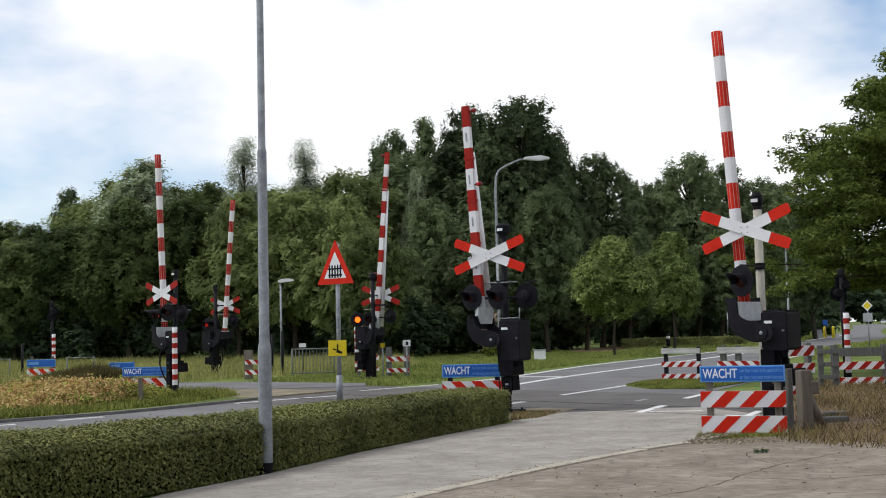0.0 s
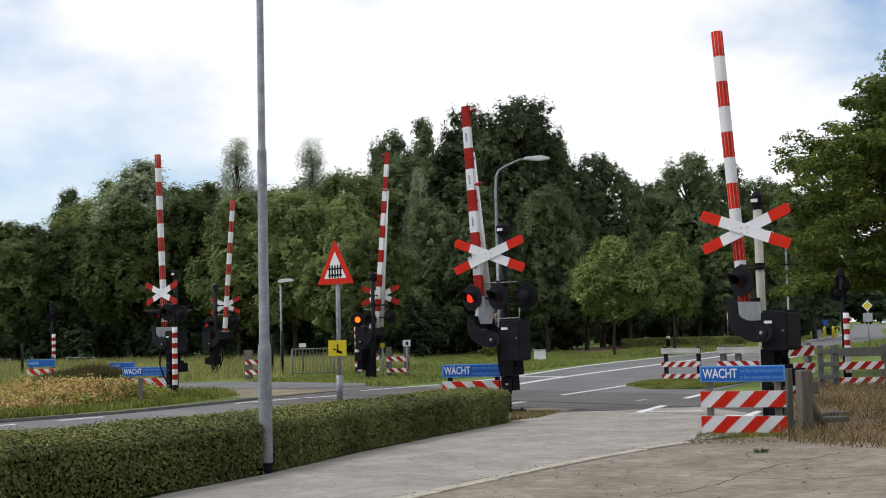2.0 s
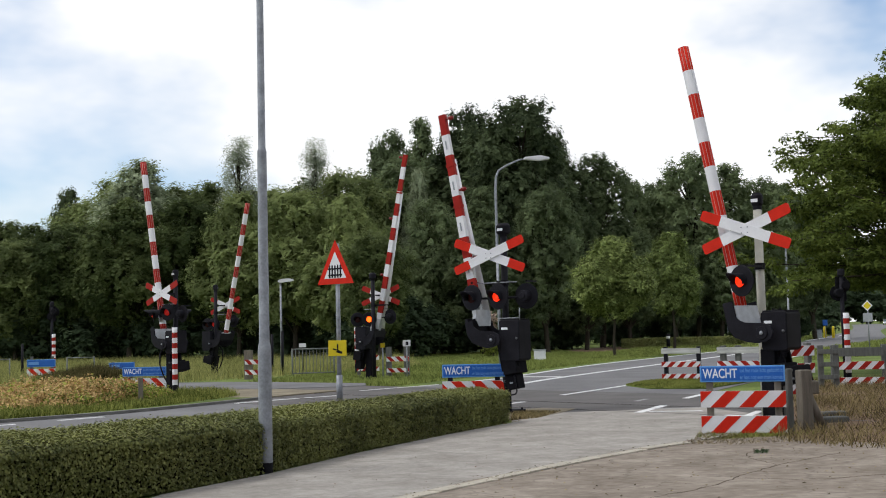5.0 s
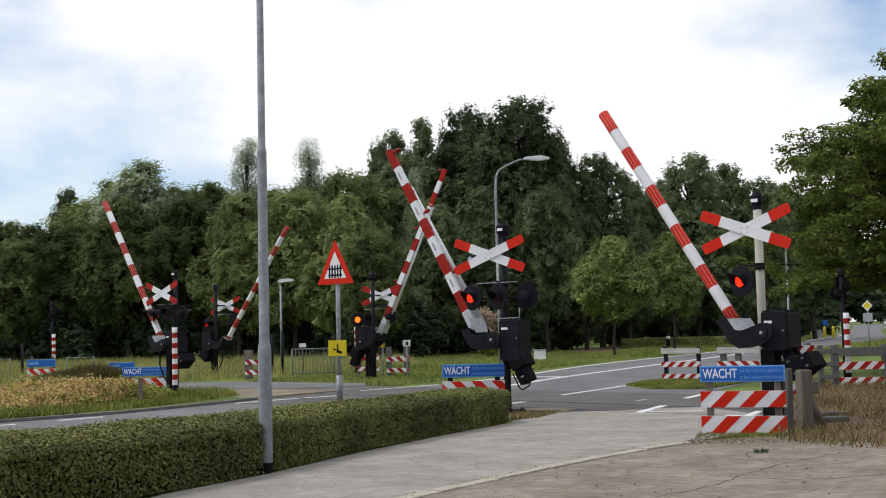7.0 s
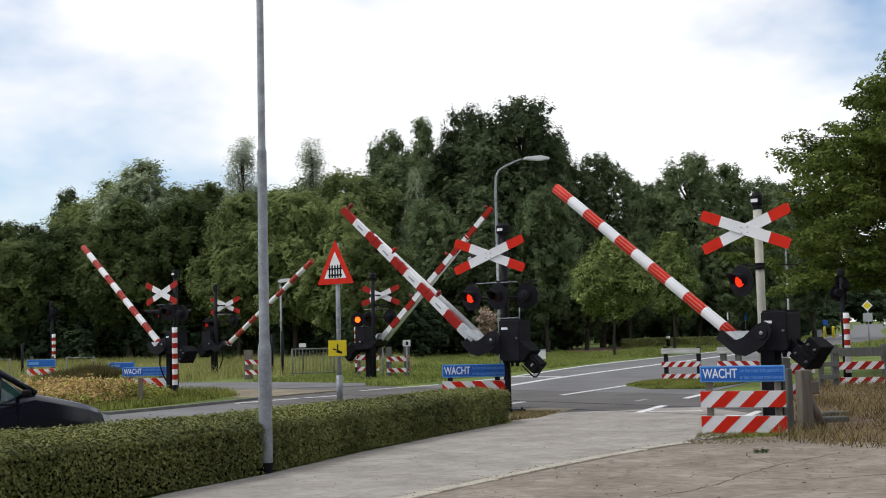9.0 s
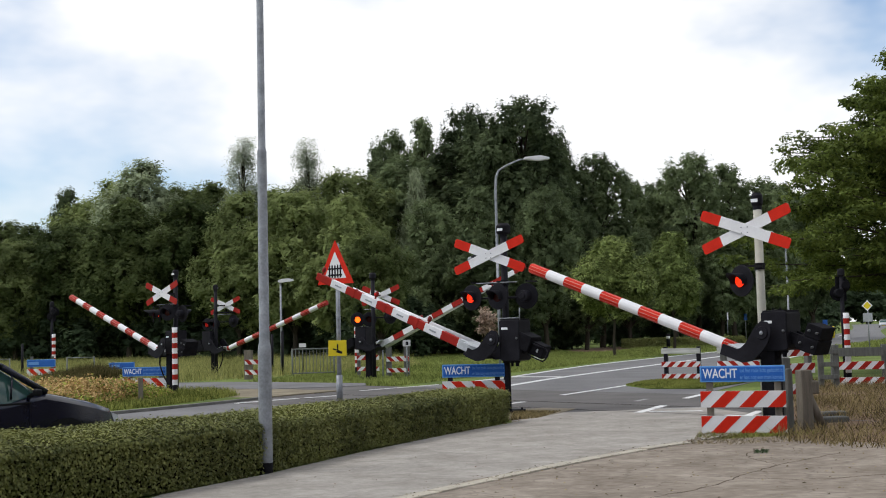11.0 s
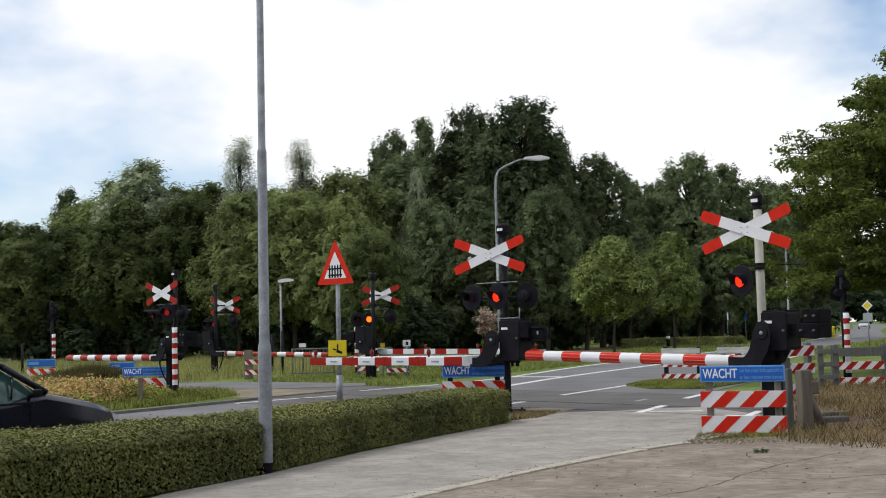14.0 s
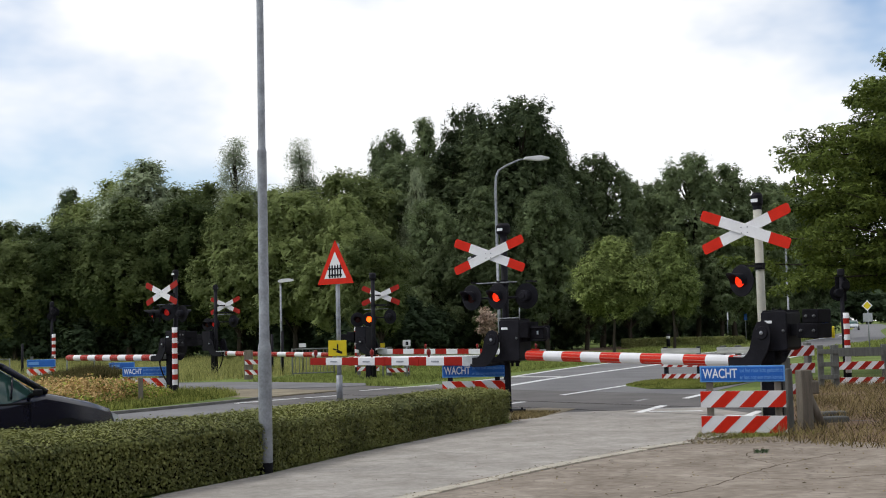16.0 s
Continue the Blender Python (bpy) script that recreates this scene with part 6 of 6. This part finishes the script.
# ---- shrubs, far hedge, grasses
def shrub_bed():
    rng = np.random.default_rng(51)
    t = thing("shrub_bed", pose(0, 0, 0), "low shrub bed with orange tipped leaves behind the kerb", "shrubs", kind="stuff")
    line = smooth_line([(-30, 0.8), (-17.2, 13.1), (-8.8, 22.8), (-7.8, 24.4), (-7.2, 26.0), (-6.85, 27.6)], 12)
    cs, ns, idx = [], [], []
    for k in range(620):
        f = rng.random()
        p = line[int(f * (len(line) - 1))].lerp(line[min(int(f * (len(line) - 1)) + 1, len(line) - 1)], rng.random())
        q = line[min(int(f * (len(line) - 1)) + 1, len(line) - 1)]
        d = (q - p).normalized() if (q - p).length > 1e-4 else Vector((0.7, 0.7))
        nrm = Vector((-d.y, d.x))
        w = rng.random()
        h = 0.2 + 0.17 * min(1.0, w * 2.2) + rng.normal(0, 0.06) + 0.15 * min(1.0, max(0.0, (f - 0.55) / 0.2)) * (1 if f < 0.9 else 0.6)
        c = p + nrm * (-0.3 + 2.7 * w)
        r = 0.26 + 0.22 * rng.random()
        n = 300
        dd = rng.normal(size=(n, 3))
        dd /= np.linalg.norm(dd, axis=1, keepdims=True)
        dd[:, 2] = np.abs(dd[:, 2])
        cs.append(np.array((c.x, c.y, 0.06)) + dd * np.array([r, r, h]) * (0.55 + 0.5 * rng.random(n))[:, None])
        ns.append(dd + rng.normal(0, 0.5, (n, 3)))
        orange = w > 0.05 and rng.random() < 0.93
        idx.append(np.where(rng.random(n) < (0.82 if orange else 0.12), 0, 1))
    cs, ns, idx = np.concatenate(cs), np.concatenate(ns), np.concatenate(idx)
    cr = new("leaves", leaf_mesh("shrub_leaves", cs, ns, rng.uniform(0.045, 0.095, len(cs)), [SHRUB_O, SHRUB_G], rng, 0.75, idx, 3))
    cr.parent = t


shrub_bed()


def far_hedge():
    rng = np.random.default_rng(52)
    t = thing("hedge", pose(0, 0, 0), "long clipped hedge beyond the far verge", "hedge")
    a, b = np.array([11.7, 77.0]), np.array([19.6, 76.0])
    n = 26000
    f, w, z = rng.random(n), rng.random(n), rng.random(n)
    top = rng.random(n) < 0.35
    z = np.where(top, 0.58 + rng.normal(0, 0.025, n), z * 0.58)
    w = np.where(top, w, np.where(rng.random(n) < 0.75, 0, 1))
    d = (b - a) / np.linalg.norm(b - a)
    nr = np.array([-d[1], d[0]])
    xy = a + (b - a) * f[:, None] + nr * (w * 1.2 + rng.normal(0, 0.04, n))[:, None]
    cs = np.column_stack([xy, z])
    nn = np.column_stack([-nr[0] * (1 - top), -nr[1] * (1 - top), top * 1.0]) 
    cr = new("leaves", leaf_mesh("far_hedge_leaves", cs, nn + rng.normal(0, 0.4, (n, 3)), rng.uniform(0.08, 0.15, n), HEDGE, rng))
    cr.parent = t
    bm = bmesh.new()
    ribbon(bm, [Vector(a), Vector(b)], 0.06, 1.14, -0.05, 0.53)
    part("dark_core", bm, HEDGE_CORE, t)


far_hedge()
CORNER = [(-8.9, 23.6), (-7.5, 23.2), (-5.2, 25.4), (-4.4, 26.6), (-3.6, 27.9), (-2.7, 29.2), (-4.6, 30.8), (-5.6, 31.3), (-6.2, 31.8), (-7.1, 31.9), (-8.2, 30.4), (-9.2, 27)]
APRON = [(-9.0, 36.9), (-6.9, 36.6), (-5.5, 35.8), (-3.8, 34.5), (-2.3, 33.4), (-2.2, 31.9), (-3.5, 31.5), (-4.8, 31.3), (-6.0, 31.8), (-7.2, 31.8), (-8.6, 33.5)]
slab("path_apron", APRON, 0.03, ASPHALT, "grey asphalt of the cycle path beside the track", 0.05, "path")
slab("verge_corner", CORNER, 0.045, SAND, "sandy verge beside the crossing", 0.08, "ground")
BARE = [(7.0, 72.9), (9.8, 79.9), (13.0, 85.6), (14.6, 85.6), (13.4, 76.5), (10.4, 68.4), (7.9, 64.7)]
slab("bare_patch", BARE, 0.006, EARTH, "bare brown earth patch on the verge", 0.04, "ground")
ISLAND = [(4.4, 28.6), (4.9, 29.9), (5.7, 30.8), (6.9, 31.2), (8.6, 33.2), (8.3, 30.2), (5.9, 26.4), (4.7, 26.9)]
slab("grass_island", ISLAND, 0.035, GRASS_GROUND, "strip of grass at the road side", 0.06, "ground")
slab("waste_ground", [(4.3, 15.05), (4.5, 14.5), (4.9, 14.1), (5.6, 13.7), (6.6, 13.6), (12, 13.2), (16, 26), (10.5, 30), (6.9, 24.5), (5.1, 18.7)], 0.021, EARTH, "dry bare earth beside the fence", 0.05, "ground")
slab("litter_patch", [(1.02, 18.9), (1.35, 19.0), (1.9, 19.9), (2.3, 20.9), (1.75, 21.3), (1.2, 21.0), (1.0, 20.0)], 0.027, SAND, "sandy dirt and dry leaves at the hedge end", 0.05, "ground")


def inside(pts, poly):
    poly = np.array([tuple(p) for p in poly])
    x, y = pts[:, 0], pts[:, 1]
    c = np.zeros(len(pts), bool)
    j = len(poly) - 1
    for i in range(len(poly)):
        xi, yi, xj, yj = *poly[i], *poly[j]
        c ^= ((yi > y) != (yj > y)) & (x < (xj - xi) * (y - yi) / (yj - yi + 1e-12) + xi)
        j = i
    return c


ROAD_POLY = [tuple(p) for p in ne] + [tuple(p) for p in reversed(fe)]
CROSS_POLY = [along(-6.2, -3.2), along(14.0, -3.2), along(14.0, 3.2), along(-6.2, 3.2)]
cyc = smooth_line([(-26, 4), (-14.5, 24), (-10.2, 32.2), (-8.6, 35.4), (-7.9, 37.0)], 6)
CYC_POLY = [(p.x - 1.35, p.y + 0.7) for p in cyc] + [(p.x + 1.35, p.y - 0.7) for p in reversed(cyc)]


def grass(name, n, poly, h, w, mat, seed, label, lean=0.35, clump=0.0, bare=None, z=0.0):
    rng = np.random.default_rng(seed)
    pa = np.array(poly)
    lo, hi = pa.min(0), pa.max(0)
    pts = rng.uniform(lo, hi, (n * 3, 2))
    pts = pts[inside(pts, poly)][:n]
    for q in (ROAD_POLY, CROSS_POLY, CYC_POLY, path_out, BARE, APRON) if bare is None else bare:
        pts = pts[~inside(pts, q)]
    k = np.array([0.7 + 0.6 * noise.noise(Vector((p[0] * 0.8, p[1] * 0.8, seed))) for p in pts]) if len(pts) < 120000 else np.ones(len(pts))
    if clump:
        sel = k > 0.7 - clump * 0.25
        pts, k = pts[sel], k[sel]
    hs = rng.uniform(h[0], h[1], len(pts)) * np.clip(k, 0.3, 1.4)
    ob = new(name, blade_mesh(name, np.column_stack([pts, np.full(len(pts), z)]), hs, rng.uniform(w[0], w[1], len(pts)), mat, rng, lean))
    return tagged(ob, label, "grass", kind="stuff")


grass("meadow_grass", 115000, [(-34, 40), (-17, 26), (-10.3, 30), (-10, 36), (-3.4, 43), (-1, 48), (-4, 74), (-40, 74)], (0.25, 0.65), (0.012, 0.03), MEADOW, 61, "tall yellow-green meadow grass before the wood")
grass("reed_grass", 24000, [(-12.4, 35.2), (-9.6, 33.6), (-9.9, 36.6), (-12.3, 38.3)], (0.5, 0.8), (0.02, 0.04), REED, 70, "brown-green reeds behind the shrub bed", 0.2)
grass("verge_grass", 24000, [(-9.6, 19.5), (-7.8, 21.4), (-6.7, 22.8), (-5.95, 24.1), (-5.2, 26.3), (-4.9, 27.6), (-5.6, 29.2), (-6.6, 30.2), (-7.3, 30.0), (-6.9, 27.5), (-7.2, 25.8), (-9.2, 23.3), (-11.5, 21.0)], (0.04, 0.26), (0.012, 0.028), WILD, 62, "wild yellow-green verge grass beside the kerb", 0.35, 0, (), 0.06)
grass("lawn_grass", 110000, [(-6.5, 35), (-1.6, 31.0), (4.5, 44), (12, 60), (14, 72), (-3, 72), (-4, 44)], (0.05, 0.2), (0.02, 0.05), GRASS, 63, "mown green grass on the far verge")
grass("island_grass", 30000, ISLAND, (0.03, 0.09), (0.012, 0.03), WILD, 64, "strip of grass before the plank fence", 0.35, 0, (), 0.03)
grass("far_grass", 50000, [(10, 62), (14, 62), (22, 78), (40, 118), (30, 118), (10, 78)], (0.08, 0.25), (0.05, 0.1), GRASS, 65, "green verge along the far road")
grass("right_verge_grass", 30000, [(13.5, 44), (20, 50), (40, 90), (36, 92), (19, 60)], (0.08, 0.3), (0.04, 0.08), GRASS, 66, "green verge on the near side of the far road")
grass("dry_weeds", 42000, [(4.2, 15.0), (4.1, 14.3), (4.5, 13.6), (5.2, 13.1), (6.5, 13.0), (10.5, 13.6), (14, 26), (9.0, 29), (6.7, 23), (5.2, 17.3)], (0.04, 0.24), (0.008, 0.018), DRY, 67, "low brown dry weeds on bare earth", 0.6, 0.6, ())
grass("tall_dry_grass", 7000, [(5.75, 14.9), (6.6, 14.0), (8.8, 20), (8.1, 21.5), (7.1, 17.5)], (0.3, 0.8), (0.006, 0.014), DRY, 71, "tall straw coloured dry grass beside the fence", 0.3, 1.2, ())
grass("green_weeds", 1100, [(3.2, 15.0), (4.6, 14.95), (5.0, 15.5), (3.4, 15.75)], (0.03, 0.12), (0.008, 0.02), WILD, 68, "small green weeds at the sign's foot", 0.6, 1, ())
grass("sign_foot_weeds", 1700, [(2.95, 14.3), (3.35, 15.6), (4.6, 15.8), (4.3, 14.3), (3.5, 14.1)], (0.015, 0.055), (0.006, 0.012), DRY, 74, "dry trampled grass at the sign's foot", 0.9, 1.0, (), 0.02)
grass("weed_tuft", 80, [(3.42, 13.1), (3.5, 13.4), (3.66, 13.4), (3.58, 13.1)], (0.02, 0.055), (0.012, 0.025), LEAF_SHRUB, 75, "small green weed in the paving", 0.9, 0, (), 0.02)
grass("edging_weeds", 420, [(-1.0, 9.2), (0.6, 11.55), (2.0, 13.35), (3.3, 14.7), (3.2, 14.9), (1.9, 13.6), (0.5, 11.8), (-1.1, 9.35)], (0.015, 0.05), (0.006, 0.014), WILD, 72, "tiny weeds growing along the edging stones", 0.9, 1.6, ())
grass("hedge_foot_litter", 5000, [(-2.75, 10.9), (-1.95, 12.3), (-1.1, 14.3), (0.0, 16.4), (1.1, 18.3), (1.4, 19.2), (1.25, 19.3), (0.9, 18.4), (-0.15, 16.45), (-1.25, 14.4), (-2.1, 12.4), (-2.85, 11.0)], (0.01, 0.05), (0.008, 0.02), DRY, 73, "dry leaves and dirt along the hedge foot", 1.2, 0, (), 0.022)
grass("hedge_end_weeds", 3000, [(1.0, 18.6), (1.5, 19.0), (2.0, 20.4), (1.2, 20.8)], (0.02, 0.1), (0.008, 0.02), DRY, 69, "dry weeds at the hedge end", 0.7, 0, (), 0.02)


def ground_litter(name, n, poly, z, size, mat, seed, label):
    """Small crumbs, pebbles and dry leaf bits lying flat."""
    rng = np.random.default_rng(seed)
    lo, hi = np.array(poly).min(0), np.array(poly).max(0)
    pts = rng.uniform(lo, hi, (n * 3, 2))
    pts = pts[inside(pts, poly)][:n]
    cs = np.column_stack([pts, np.full(len(pts), z)])
    ob = new(name, leaf_mesh(name, cs, np.array([0, 0, 1.0]) + rng.normal(0, 0.15, (len(pts), 3)), rng.uniform(*size, len(pts)), mat, rng, 0.7))
    return tagged(ob, label, "litter", kind="stuff")


EDGE_BAND = [(-1.6, 8.3), (-0.3, 10.25), (0.6, 11.5), (2.0, 13.3), (3.3, 14.55), (3.1, 14.85), (1.95, 13.65), (0.5, 11.85), (-0.4, 10.55), (-1.8, 8.5)]
ground_litter("dry_litter", 420, [(-1, 8), (0.6, 11.6), (3.2, 14.7), (6, 14.6), (6, 9), (2, 7)], 0.024, (0.012, 0.04), DRY, 81, "dry leaf bits and crumbs on the paving")
ground_litter("dark_litter", 220, [(-3, 9), (0, 16), (1.2, 19.8), (4.4, 20), (4.6, 15), (5.5, 10), (2, 7.5), (-2, 8)], 0.027, (0.01, 0.03), EARTH, 82, "dark dirt crumbs on path and paving")
ground_litter("sand_crumbs", 1500, EDGE_BAND, 0.034, (0.01, 0.035), SAND, 83, "sand and grit spilled over the edging stones")


# ---- what moves
def lit(which, t):
    f = ((t - 0.06) / (0.657 if which == "near" else 0.655)) % 1.0
    if which.startswith("mid"):
        if t < 1.9:
            return False
        which = which[4:]
    if which == "near":
        return 0.07 < f < 0.66
    right = f < 0.592
    return right if which == "right" else not right


def motions():
    for arm, (x, y, z), angles in BOOMS:
        walk(arm, [(t, pose(x, y, z, 0, -a, 0)) for t, a in zip(TIMES, angles)])
    for bulb, which, off, on_at in BULBS:
        rows, state = [], None
        for i in range(0, 481):
            t = i / 30
            on = lit(which, t)
            if state is None or i == 480:
                rows.append((t, pose(*(on_at if on else off))))
            elif on != state:
                rows.append(((i - 1) / 30, pose(*(on_at if state else off))))
                rows.append((t, pose(*(on_at if on else off))))
            state = on
        clean = []
        for r in rows:
            if not clean or frame(r[0]) > frame(clean[-1][0]):
                clean.append(r)
        walk(bulb, clean)
    # the wind leans the trees, the thin pale ones most
    for tree, x, y, turn, lean, phase in SWAY:
        rows = []
        for i in range(33):
            t = i * 0.5
            gust = 0.55 * math.sin(t * 0.4 + 0.3 * phase) + 0.45 * math.sin(t * 1.9 + phase) - 0.055 * t * (lean > 1)
            rows.append((t, pose(x, y, 0, lean * 0.3 * math.sin(t * 1.3 + phase), lean * gust, 0) @ pose(0, 0, 0, 0, 0, turn)))
        walk(tree, rows)
    for bough, phase in BOUGHS:
        walk(bough, [(i * 0.4, pose(0, 0, 0, 0.5 * math.sin(i * 0.62 + phase), 0.55 * math.sin(i * 0.8 + phase * 1.7), 0.7 * math.sin(i * 0.5 + phase))) for i in range(41)])
    stop = Vector((-4.13, 13.0))
    way = Vector((0.54, 0.84)).normalized()
    nose = 2.13
    rows = []
    for t, back in ((0.0, 46.0), (4.0, 22.0), (6.0, 9.0), (7.0, 4.2), (7.5, 2.45), (8.0, 1.14), (8.2, 0.82), (8.4, 0.55), (8.6, 0.36), (8.8, 0.22), (9.0, 0.13), (9.2, 0.09), (10.0, 0.04), (11.3, 0.0), (16.0, 0.0)):
        p = stop - way * (back + nose)
        rows.append((t, pose(p.x, p.y, 0.012, 0, 0, HEAD)))
    walk(CAR, rows)
    rows = []
    for t, x, y in ((0.0, 148.0, 392.0), (8.0, 103.0, 270.0), (11.3, 82.2, 218.2), (12.5, 77.1, 208.4), (13.5, 72.4, 199.1), (15.0, 65.6, 184.3), (16.0, 61.9, 176.3)):
        rows.append((t, pose(x, y, 0.012, 0, 0, -112)))
    walk(FAR_CAR, rows)


motions()
